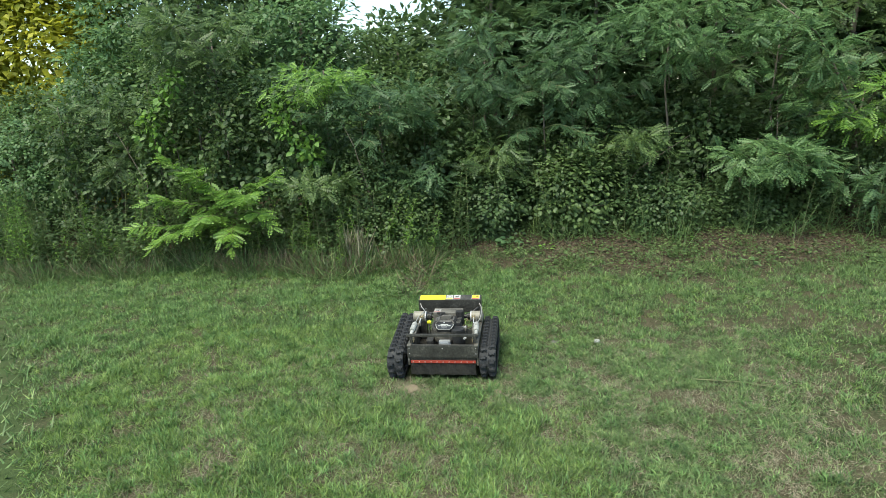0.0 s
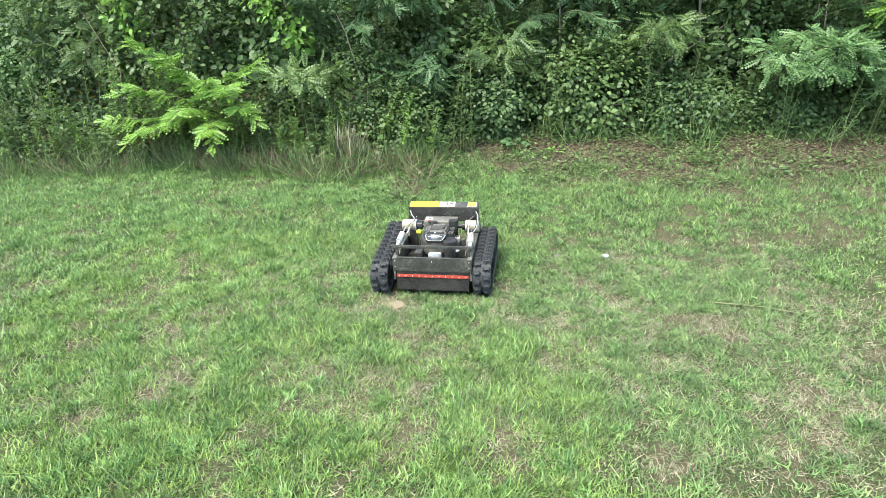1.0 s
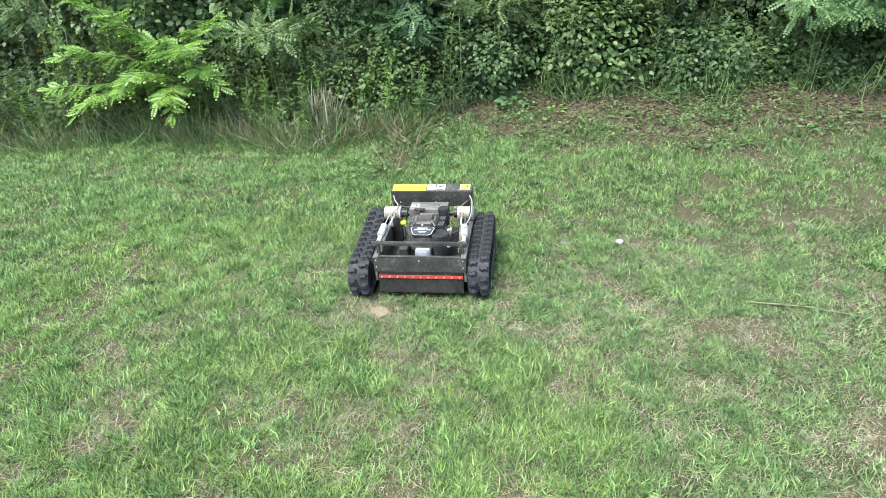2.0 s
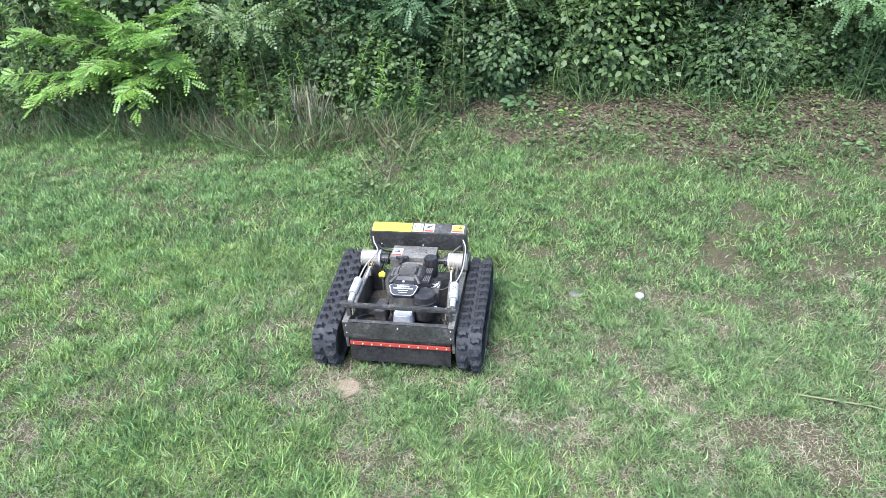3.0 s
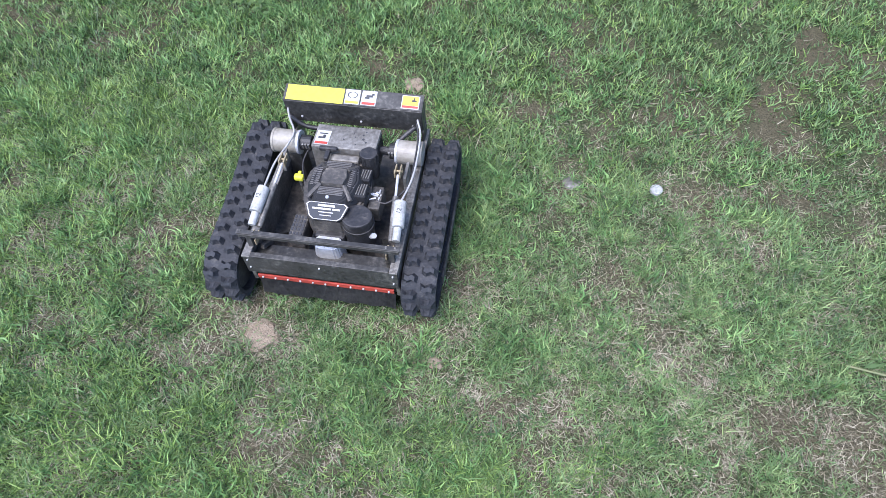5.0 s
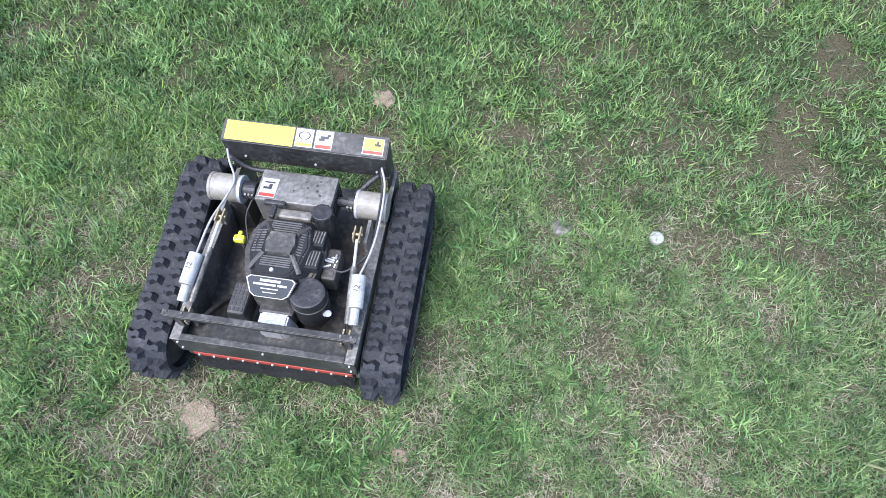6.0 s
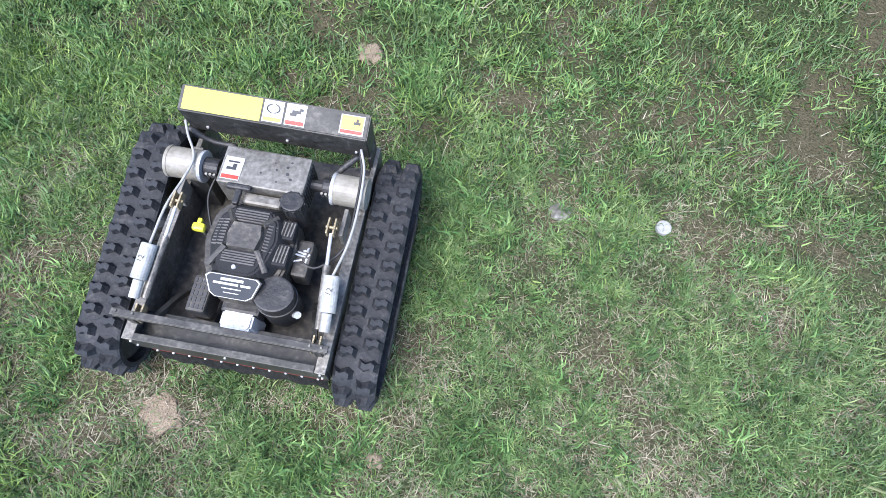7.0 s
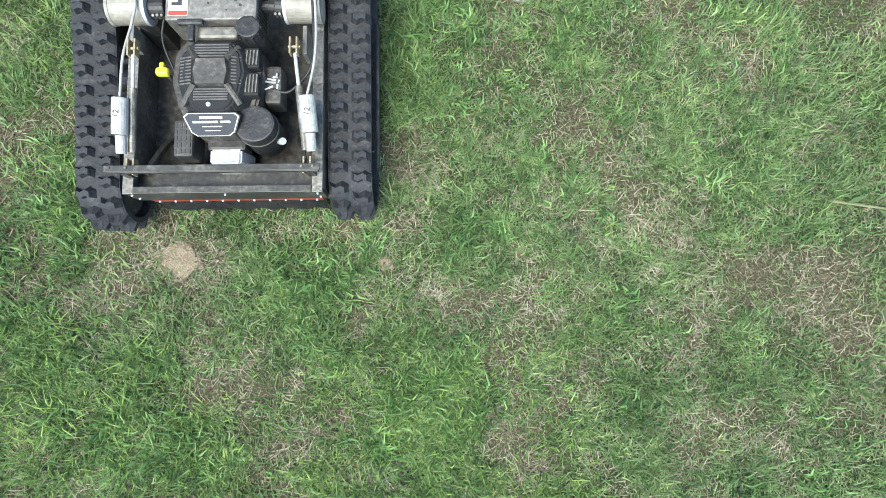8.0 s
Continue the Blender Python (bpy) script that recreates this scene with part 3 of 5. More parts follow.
top_sticker(-0.325, -0.052, 0.06, 0.92, YELLOW, "blank yellow sticker")
for x0, base in ((-0.045, YELLOW), (0.033, RED)):
    s = top_sticker(x0, x0 + 0.07, 0.1, 0.92, WHITE, "white warning sticker")
    sticker(s, [(Vector(on_top(x, t)) + Vector((0, 0, 0.0016))) for x, t in ((x0 + 0.004, 0.13), (x0 + 0.066, 0.13), (x0 + 0.066, 0.27), (x0 + 0.004, 0.27))], base, "print_bar")
s = top_sticker(0.222, 0.305, 0.12, 0.86, WHITE, "orange and yellow warning sticker")
for t0, t1, c in ((0.16, 0.28, RED), (0.3, 0.82, ORANGE)):
    sticker(s, [(Vector(on_top(x, t)) + Vector((0, 0, 0.0016))) for x, t in ((0.226, t0), (0.301, t0), (0.301, t1), (0.226, t1))], c, "print_bar")
o = Vector(on_top(0, 0)) + Vector((0, 0, 0.0032))
V = Vector((0, 0.088, 0.028))
ring = [(-0.01 + 0.022 * math.cos(a), 0.6 + 0.17 * math.sin(a)) for a in [6.2832 * k / 14 for k in range(14)]]
for i in range(14):
    if i % 7 != 3:
        (xa, ta), (xb, tb) = ring[i], ring[(i + 1) % 14]
        bm = bmesh.new()
        rod(bm, o + Vector((xa, 0, 0)) + V * ta, o + Vector((xb, 0, 0)) + V * tb, 0.0018, n=5)
        part("pictogram", bm, INK, hood)
for a0, a1, b0, b1 in ((0.055, 0.085, 0.55, 0.66), (0.048, 0.07, 0.45, 0.55), (0.08, 0.092, 0.66, 0.75), (0.268, 0.292, 0.5, 0.6), (0.276, 0.284, 0.6, 0.72)):
    bars(hood, o, (1, 0, 0), V, [(a0, a1, b0, b1)], INK)
rivets(hood, [((x, 0.3425, 0.43), (0, -1, 0.1)) for x in (-0.27, 0.02, 0.27)], ALU, 0.006)
for x in (-0.33, 0.315):
    bm = bmesh.new()
    box(bm, x - 0.006, x + 0.006, 0.34, 0.42, 0.30, 0.40, 0.002)
    part("bracket", bm, STEEL, hood)

# heat shield behind the engine
bm = bmesh.new()
box(bm, -0.16, 0.1385, 0.122, 0.265, 0.32, 0.468, 0.006)
shield = part("exhaust_shield", bm, DULL, mower, "dusty grey sheet steel exhaust cover")
for i in range(9):
    bm = bmesh.new()
    box(bm, 0.1375, 0.1405, 0.132 + 0.0145 * i, 0.139 + 0.0145 * i, 0.35, 0.45, 0)
    part("louvre", bm, PLASTIC, shield)
sticker(shield, [(-0.15, 0.135, 0.4685), (-0.085, 0.135, 0.4685), (-0.085, 0.222, 0.4685), (-0.15, 0.222, 0.4685)], WHITE, "sticker", "white warning sticker")
sticker(shield, [(-0.147, 0.138, 0.4702), (-0.088, 0.138, 0.4702), (-0.088, 0.152, 0.4702), (-0.147, 0.152, 0.4702)], RED, "print_bar")
for a0, a1, b0, b1 in ((-0.138, -0.098, 0.2, 0.206), (-0.138, -0.105, 0.172, 0.182), (-0.118, -0.105, 0.182, 0.195)):
    bars(shield, (0, 0, 0.4702), (1, 0, 0), (0, 1, 0), [(a0, a1, b0, b1)], INK)
for x, y, r in ((-0.02, 0.18, 0.004), (0.03, 0.2, 0.004), (0.07, 0.19, 0.006), (0.065, 0.215, 0.005), (0.085, 0.172, 0.005), (0.04, 0.155, 0.003), (0.075, 0.235, 0.004), (0.02, 0.225, 0.003)):
    bm = bmesh.new()
    rod(bm, (x, y, 0.4675), (x, y, 0.4690), r, n=10)
    part("hole", bm, INK, shield)

# engine
bm = bmesh.new()
rod(bm, (-0.01, -0.05, 0.165), (-0.01, -0.05, 0.3), 0.13, n=28, bevel=0.01)
box(bm, -0.065, 0.055, -0.275, -0.16, 0.25, 0.33, 0.012)
engine = part("engine", bm, PLASTIC, mower, "black petrol engine with a dusty plastic shroud")
engine.matrix_local = Matrix.Translation((0.014, 0, 0.012)) @ Matrix.Diagonal((1.1, 1.02, 1, 1))
OUT = [(-0.095, 0.1), (-0.145, 0.035), (-0.155, -0.06), (-0.13, -0.15), (-0.096, -0.222), (-0.07, -0.245), (0.05, -0.245), (0.078, -0.222), (0.11, -0.15), (0.13, -0.05), (0.115, 0.045), (0.075, 0.1)]
bm = bmesh.new()
prism(bm, OUT, 0.29, 0.405, 0.98, (-0.01, -0.08))
bmesh.ops.bevel(bm, geom=[e for e in bm.edges], offset=0.008, segments=2, affect="EDGES")
shroud = part("shroud", bm, GREYPL, engine, "dusty dark grey engine shroud")
bm = bmesh.new()
prism(bm, [(-0.01 + (x + 0.01) * 0.86, -0.07 + (y + 0.07) * 0.86) for x, y in OUT], 0.404, 0.462, 0.74, (-0.01, -0.07))
bmesh.ops.bevel(bm, geom=[e for e in bm.edges], offset=0.006, segments=2, affect="EDGES")
part("fan_cover", bm, SLOT, shroud)
# vent grille: ribs over the fan cover, in four windows round the top plate
for x0, x1, y0, y1, n, slope in ((-0.062, 0.038, -0.152, -0.110, 5, 0), (-0.062, 0.038, -0.010, 0.036, 5, 0), (-0.106, -0.070, -0.100, -0.004, 9, 1), (0.046, 0.072, -0.100, -0.004, 9, -1)):
    for i in range(n):
        y = y0 + (y1 - y0) * (i + 0.5) / n
        lift = 0.4645 if not slope else 0.4665
        bm = bmesh.new()
        tube(bm, [(x0, y, lift - 0.012 * (slope > 0)), (x1, y, lift - 0.012 * (slope < 0))], 0.0026, None, 5)
        part("vent_rib", bm, RIB, shroud)
# raised louvres on the cowl beside the fan
for y0, y1 in ((-0.128, -0.052), (-0.036, 0.030)):
    bm = bmesh.new()
    box(bm, 0.076, 0.120, y0, y1, 0.40, 0.441, 0.005)
    part("cowl", bm, SLOT, shroud)
    for i in range(4):
        bm = bmesh.new()
        tube(bm, [(0.082 + 0.010 * i, y0 + 0.010, 0.4425), (0.086 + 0.010 * i, y1 - 0.008, 0.4425)], 0.0028, None, 5)
        part("louvre", bm, DULL, shroud)
bm = bmesh.new()
prism(bm, [(-0.058, -0.106), (0.034, -0.106), (0.042, -0.06), (0.034, -0.014), (-0.058, -0.014), (-0.067, -0.06)], 0.455, 0.479, 0.9, (-0.012, -0.06))
part("top_plate", bm, GREYPL, shroud)
for x0, y0, x1, y1 in ((-0.06, -0.1, -0.1, -0.16), (0.035, -0.1, 0.07, -0.16), (-0.058, -0.015, -0.085, 0.03), (0.032, -0.015, 0.06, 0.03)):
    bm = bmesh.new()
    tube(bm, [(x0, y0, 0.469), (x1, y1, 0.445)], 0.010, None, 8)
    part("spoke", bm, GREYPL, shroud)
rivets(shroud, [((-0.018, -0.163, 0.463), (0, 0, 1)), ((-0.1, -0.01, 0.42), (0, 0, 1)), ((0.08, -0.012, 0.42), (0, 0, 1))], ALU, 0.008)
# name plate, tilted to the front
PL = [(-0.092, -0.188), (-0.08, -0.178), (0.058, -0.178), (0.07, -0.188), (0.052, -0.238), (0.035, -0.25), (-0.058, -0.25), (-0.075, -0.238)]
tilt = Matrix.Translation((0, -0.190, 0.458)) @ Matrix.Rotation(radians(27), 4, "X") @ Matrix.Translation((0, 0.178, 0))
for grow, z0, z1, m, nm in ((1.04, -0.04, 0.0005, PLASTIC, "plate_base"), (1.0, 0.0005, 0.004, WHITE, "name_plate"), (0.945, 0.003, 0.0058, PLATE, "plate_face")):
    bm = bmesh.new()
    prism(bm, [(-0.011 + (x + 0.011) * grow, -0.214 + (y + 0.214) * grow) for x, y in PL], z0, z1)
    bm.transform(tilt)
    part(nm, bm, m, shroud)
for a0, a1, b0, b1 in ((-0.045, 0.022, -0.1955, -0.187), (-0.066, 0.008, -0.2085, -0.2015), (0.014, 0.044, -0.2085, -0.2015), (-0.04, 0.018, -0.221, -0.2175), (-0.033, 0.012, -0.2335, -0.231)):
    bars(shroud, tilt @ Vector((0, 0, 0.006)), (1, 0, 0), (tilt.to_3x3() @ Vector((0, 1, 0))), [(a0, a1, b0, b1)], WHITE)
bm = bmesh.new()
rod(bm, (0.105, -0.215, 0.25), (0.105, -0.215, 0.425), 0.062, 0.06, n=32, bevel=0.006)
flt = part("air_filter", bm, PLASTIC, engine, "round black air filter housing")
bm = bmesh.new()
rod(bm, (0.105, -0.215, 0.37), (0.105, -0.215, 0.378), 0.0645, n=32, bevel=0.003)
part("band", bm, PLASTIC, flt)
bm = bmesh.new()
rod(bm, (0.16, -0.245, 0.33), (0.172, -0.25, 0.345), 0.012, n=12)
part("clip", bm, ALU, flt)
bm = bmesh.new()
rod(bm, (0.098, 0.078, 0.35), (0.098, 0.078, 0.492), 0.036, n=24, bevel=0.005)
cap = part("fuel_cap", bm, PLASTIC, engine)
for k in range(10):
    a = 6.2832 * k / 10
    bm = bmesh.new()
    rod(bm, (0.098 + 0.035 * math.cos(a), 0.078 + 0.035 * math.sin(a), 0.445), (0.098 + 0.035 * math.cos(a), 0.078 + 0.035 * math.sin(a), 0.485), 0.005, n=6)
    part("grip_rib", bm, PLASTIC, cap)
bm = bmesh.new()
rod(bm, (-0.17, -0.035, 0.3), (-0.172, -0.035, 0.41), 0.007, n=10)
dip = part("dipstick", bm, STEEL, engine)
bm = bmesh.new()
box(bm, -0.192, -0.153, -0.052, -0.025, 0.405, 0.432, 0.009)
box(bm, -0.181, -0.167, -0.03, -0.008, 0.412, 0.43, 0.005)
part("dipstick_cap", bm, YELLOW, dip, "yellow plastic dipstick cap")
bm = bmesh.new()
box(bm, -0.118, -0.042, 0.1, 0.12, 0.448, 0.468, 0.006)
box(bm, -0.088, -0.07, 0.05, 0.105, 0.44, 0.46, 0.005)
part("starter_grip", bm, PLASTIC, engine)
bm = bmesh.new()
box(bm, -0.07, 0.05, 0.07, 0.11, 0.38, 0.43, 0.01)
part("recoil_housing", bm, DULL, engine)
bm = bmesh.new()
prism(bm, [(-0.065, -0.325), (-0.045, -0.345), (0.035, -0.345), (0.055, -0.325), (0.055, -0.265), (-0.065, -0.265)], 0.215, 0.335, 0.8, (-0.005, -0.3))
bmesh.ops.bevel(bm, geom=bm.edges[:], offset=0.006, segments=2, affect="EDGES")
part("valve_cover", bm, ALU, engine, "cast aluminium valve cover")
bm = bmesh.new()
box(bm, -0.168, -0.108, -0.295, -0.17, 0.22, 0.335, 0.01)
guard = part("muffler_guard", bm, GREYPL, engine)
for i in range(5):
    for j in range(4):
        bm = bmesh.new()
        box(bm, -0.163 + 0.0135 * j, -0.155 + 0.0135 * j, -0.285 + 0.022 * i, -0.270 + 0.022 * i, 0.334, 0.337, 0)
        part("slot", bm, INK, guard)
for k in range(12):
    bm = bmesh.new()
    p = Vector((0.142 + 0.02 * rng.random(), -0.085 + 0.055 * rng.random(), 0.362 + 0.012 * rng.random()))
    rod(bm, p, p + Vector(rng.normal(0, 0.014, 3)), 0.0045, 0.0032, 8)
    part("linkage", bm, ALU, engine)
bm = bmesh.new()
box(bm, 0.12, 0.17, -0.13, 0.0, 0.28, 0.37, 0.01)
part("carburettor", bm, GREYPL, engine)


def cable(points, r, material, parent, name="cable"):
    """A round cable through points, smoothed."""
    p = [Vector(v) for v in points]
    p = [p[0] * 2 - p[1]] + p + [p[-1] * 2 - p[-2]]
    line = []
    for i in range(1, len(p) - 2):
        for k in range(6):
            t = k / 6
            line.append(0.5 * (2 * p[i] + (p[i + 1] - p[i - 1]) * t + (2 * p[i - 1] - 5 * p[i] + 4 * p[i + 1] - p[i + 2]) * t * t + (3 * p[i] - p[i - 1] - 3 * p[i + 1] + p[i + 2]) * t ** 3))
    line.append(p[-2])
    bm = bmesh.new()
    return smooth(part(name, tube(bm, line, r, None, 8), material, parent))


cable([(-0.318, 0.315, 0.5), (-0.30, 0.27, 0.48), (-0.262, 0.2, 0.465), (-0.27, 0.12, 0.46), (-0.29, 0.0, 0.468), (-0.302, -0.14, 0.452)], 0.0045, WIRE, mower)
cable([(0.30, 0.315, 0.5), (0.325, 0.24, 0.48), (0.33, 0.1, 0.45), (0.325, -0.02, 0.45), (0.302, -0.14, 0.452)], 0.0045, WIRE, mower)
cable([(0.295, 0.315, 0.49), (0.315, 0.24, 0.465), (0.32, 0.1, 0.44), (0.31, -0.02, 0.42), (0.23, -0.09, 0.38), (0.17, -0.08, 0.38)], 0.005, PLASTIC, mower)
cable([(-0.32, 0.312, 0.46), (-0.25, 0.3, 0.41), (-0.16, 0.3, 0.40)], 0.011, PLASTIC, mower, "hose")
cable([(0.29, 0.31, 0.46), (0.24, 0.27, 0.43), (0.2, 0.24, 0.40)], 0.011, PLASTIC, mower, "hose")
cable([(-0.19, 0.2, 0.4), (-0.21, 0.1, 0.37), (-0.18, 0.0, 0.33)], 0.004, PLASTIC, mower)


# ---------------------------------------------------------------- trees and shrubs
HEDGE_BACK = 0.3


def unit(n):
    v = rng.normal(0, 1, (n, 3))
    return v / np.linalg.norm(v, axis=1)[:, None]


def crown(name, parent, clumps, per, spread, template, size, material, droop=0.35):
    """Leaves in clumps: those of a clump hang round its twig and face much the same way."""
    mid = clumps.mean(0)
    k = len(clumps)
    n = k * per
    off = rng.normal(0, 1, (n, 3)) * np.asarray(spread)
    p = np.repeat(clumps, per, 0) + off
    face = clumps - mid
    face = face / (np.linalg.norm(face, axis=1)[:, None] + 1e-6) * 0.5 + np.array([0, -0.25, 0.8]) + unit(k) * 0.35
    side = off / (np.linalg.norm(off, axis=1)[:, None] + 1e-6)
    along = side * 0.8 + unit(n) * 0.55 + np.repeat(face, per, 0) * 0.25 + np.array([0, -0.1, -droop])
    up = np.repeat(face, per, 0) + unit(n) * 0.4
    sz = size * rng.uniform(0.6, 1.3, n)
    p[:, 2] = np.maximum(p[:, 2], rise(p[:, 0], p[:, 1]) + 0.03)
    return scatter(name, *template, p, basis(along, up, sz), material, parent)


def tree(kind, label, x, y, height, clumps, per, spread, size, material, r=0.06, lean=(0, 0), template=BROAD, category="tree", group="hedgerow trees", limbs=9):
    """Trunk and limbs drawn to the clumps, and a crown of leaves."""
    y, clumps = y + HEDGE_BACK, clumps + np.array([0, HEDGE_BACK, 0])
    base = Vector((x, y, float(rise(np.array(x), np.array(y))) - 0.03))
    ob = empty(kind, label, category, group, Matrix.Translation(base))
    local = clumps - np.array(base)
    bm = bmesh.new()
    top = Vector((lean[0], lean[1], height))
    spine = [Vector((0, 0, 0)), top * 0.33 + Vector((0.06, -0.04, 0)), top * 0.66 + Vector((-0.05, 0.05, 0)), top]
    tube(bm, spine, r, r * 0.35, 8)
    smooth(part("trunk", bm, BARK, ob))
    for c in local[:: max(1, len(local) // limbs)][:limbs] if limbs else ():
        c = Vector(c)
        t = min(0.9, max(0.12, (c.z - 0.4) / height))
        q = top * t
        bm = bmesh.new()
        tube(bm, [q, (q + c) / 2 + Vector((0, 0, 0.12)), c], r * 0.28, 0.004, 5)
        part("limb", bm, BARK, ob)
    cr = crown("crown", None, clumps, per, spread, template, size, material)
    cr.data.transform(Matrix.Translation(-base))
    cr.parent = ob
    return ob


def ball(n, centre, radius, front=0.5):
    """Clump centres in the outer part of an ellipsoid, more of them on the side of the lawn."""
    d = unit(n)
    d[:, 1] = np.where(rng.random(n) < front, -np.abs(d[:, 1]), d[:, 1])
    return np.array(centre) + d * np.array(radius) * rng.uniform(0.55, 1.05, n)[:, None]


# back row, tall and dark; the two outermost crowns are coloured as sunlit
for x, y, h, w in [(-14.5, 8.6, 7.0, 2.4), (-11.5, 9.6, 7.4, 2.4), (-8.4, 9.8, 6.6, 2.2), (-5.4, 10.2, 5.9, 2.0), (-2.4, 10.4, 4.3, 1.6), (0.4, 9, 6.4, 1.9), (2.0, 8.2, 6.6, 1.8), (3.8, 9.0, 7.0, 2.0), (5.8, 8.4, 7.0, 2.0), (8.6, 9.4, 7.0, 2.4), (11.5, 9.0, 6.6, 2.6)]:
    cl = ball(170, (x, y, h * 0.5), (w, 1.4, h * 0.52), 0.85)
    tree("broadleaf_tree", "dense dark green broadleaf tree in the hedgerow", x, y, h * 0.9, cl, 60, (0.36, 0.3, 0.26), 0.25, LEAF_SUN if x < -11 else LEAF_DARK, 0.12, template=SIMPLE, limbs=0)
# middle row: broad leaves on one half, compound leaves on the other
# the outermost one takes the sunlit leaf colour
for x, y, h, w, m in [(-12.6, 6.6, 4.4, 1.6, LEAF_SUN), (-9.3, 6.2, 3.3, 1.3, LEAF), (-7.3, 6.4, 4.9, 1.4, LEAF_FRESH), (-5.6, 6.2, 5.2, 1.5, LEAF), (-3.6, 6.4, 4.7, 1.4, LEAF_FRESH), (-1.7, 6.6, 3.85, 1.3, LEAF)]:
    cl = ball(150, (x, y, h * 0.54), (w, 1.1, h * 0.48), 0.9)
    tree("hedgerow_tree", "leafy green hedgerow tree behind the lawn", x, y, h * 0.85, cl, 60, (0.19, 0.19, 0.1), 0.12, m, 0.08, template=SIMPLE, limbs=6)
for x, y, h, w, m in [(0.2, 6.6, 5.0, 1.4, LEAF_DARK), (2.2, 6.6, 5.4, 1.5, LEAF_BLUE), (4.4, 6.7, 5.4, 1.5, LEAF_DARK), (6.7, 6.4, 5.2, 1.6, LEAF), (9.0, 6.0, 5.0, 1.7, LEAF_DARK)]:
    cl = ball(132, (x, y, h * 0.54), (w, 1.0, h * 0.48), 0.9)
    tree("locust_tree", "tall locust tree with layered compound leaves", x, y, h * 0.85, cl, 14, (0.2, 0.2, 0.07), 0.27, m, 0.08, template=FROND, limbs=9)
# added crowns above the view, holding sky light off the hedge's back
for x, y, z in ((0.8, 8.2, 6.4), (2.9, 8.4, 6.7), (5.0, 8.3, 6.6), (7.1, 8.0, 6.5), (9.3, 7.8, 6.2)):
    cl = ball(120, (x, y, z), (1.7, 1.6, 1.3), 0.6)
    tree("broadleaf_tree", "tall dark green broadleaf tree added unseen above the hedgerow", x, y + 0.4, z, cl, 50, (0.3, 0.3, 0.18), 0.22, LEAF_DARK, 0.11, template=SIMPLE, limbs=0)
# front shrubs, of several leaf sizes
# darker leaf colour along the bank stands in for shade under the boughs
for x, y, h, w, m, z in ((-10.8, 4.9, 2.7, 1.3, LEAF_FRESH, 0.08), (-8.9, 4.5, 2.7, 1.2, LEAF_FRESH, 0.07), (-7.0, 4.8, 3.3, 1.2, LEAF_DARK, 0.09), (-5.0, 4.5, 3.6, 1.2, LEAF, 0.085), (-3.3, 4.7, 3.2, 1.0, LEAF_DARK, 0.11), (-2.0, 4.2, 1.9, 0.8, LEAF_DARK, 0.055), (-0.9, 5.2, 2.9, 1.0, LEAF_DARK, 0.1), (0.5, 5.4, 2.2, 0.9, LEAF_DARK, 0.06), (1.2, 5.1, 1.5, 0.6, LEAF, 0.075), (2.3, 6.0, 2.4, 1.0, LEAF_DARK, 0.08), (4.0, 5.9, 2.3, 1.0, LEAF_DARK, 0.1), (5.6, 5.3, 2.2, 1.0, LEAF_DARK, 0.07), (7.2, 4.8, 2.9, 1.2, LEAF_DARK, 0.08), (0.1, 4.6, 1.3, 0.7, LEAF_DARK, 0.07), (1.6, 4.7, 1.7, 0.7, LEAF, 0.085), (3.1, 4.8, 1.2, 0.8, LEAF_DARK, 0.07), (4.4, 4.9, 1.0, 0.7, LEAF_DARK, 0.06), (-1.3, 4.1, 1.2, 0.6, LEAF, 0.06)):
    cl = ball(int(85 * w), (x, y, h * 0.52), (w, 0.75, h * 0.52), 0.8)
    tree("shrub", "tangled green shrub at the edge of the lawn", x, y, h * 0.75, cl, int(4.6 / z), (z * 2.0, z * 1.9, z * 0.9), z, m, 0.035, category="shrub", group="hedgerow shrubs")
# vines that hang over the shrubs
for x, y, z, ln, m in ((-5.6, 3.75, 2.9, 1.7, LEAF), (-5.2, 3.7, 3.2, 1.2, LEAF_LIME), (-2.9, 3.7, 2.6, 0.9, LEAF_LIME), (-0.9, 4.3, 2.4, 1.4, LEAF_DARK), (0.9, 4.8, 1.7, 1.1, LEAF), (1.4, 4.85, 1.5, 1.0, LEAF), (-7.4, 3.8, 2.6, 1.5, LEAF), (3.0, 5.0, 1.6, 1.2, LEAF_DARK), (1.9, 5.0, 2.3, 1.6, LEAF), (-0.1, 4.7, 2.0, 1.5, LEAF), (4.0, 5.1, 2.1, 1.5, LEAF), (-4.3, 3.8, 2.4, 1.3, LEAF), (-1.6, 3.9, 1.9, 1.2, LEAF), (5.4, 4.6, 1.8, 1.3, LEAF)):
    t = np.linspace(0, 1, 22)
    cl = np.stack([x + 0.25 * np.sin(5 * t + x) + rng.normal(0, 0.07, 22), y + rng.normal(0, 0.06, 22), z - ln * t], 1)
    tree("vine", "leafy green vine hanging over the hedge", x, y + 0.3, z, cl, 13, (0.08, 0.06, 0.07), 0.1, m, 0.012, category="vine", group="hedgerow vines", limbs=3)
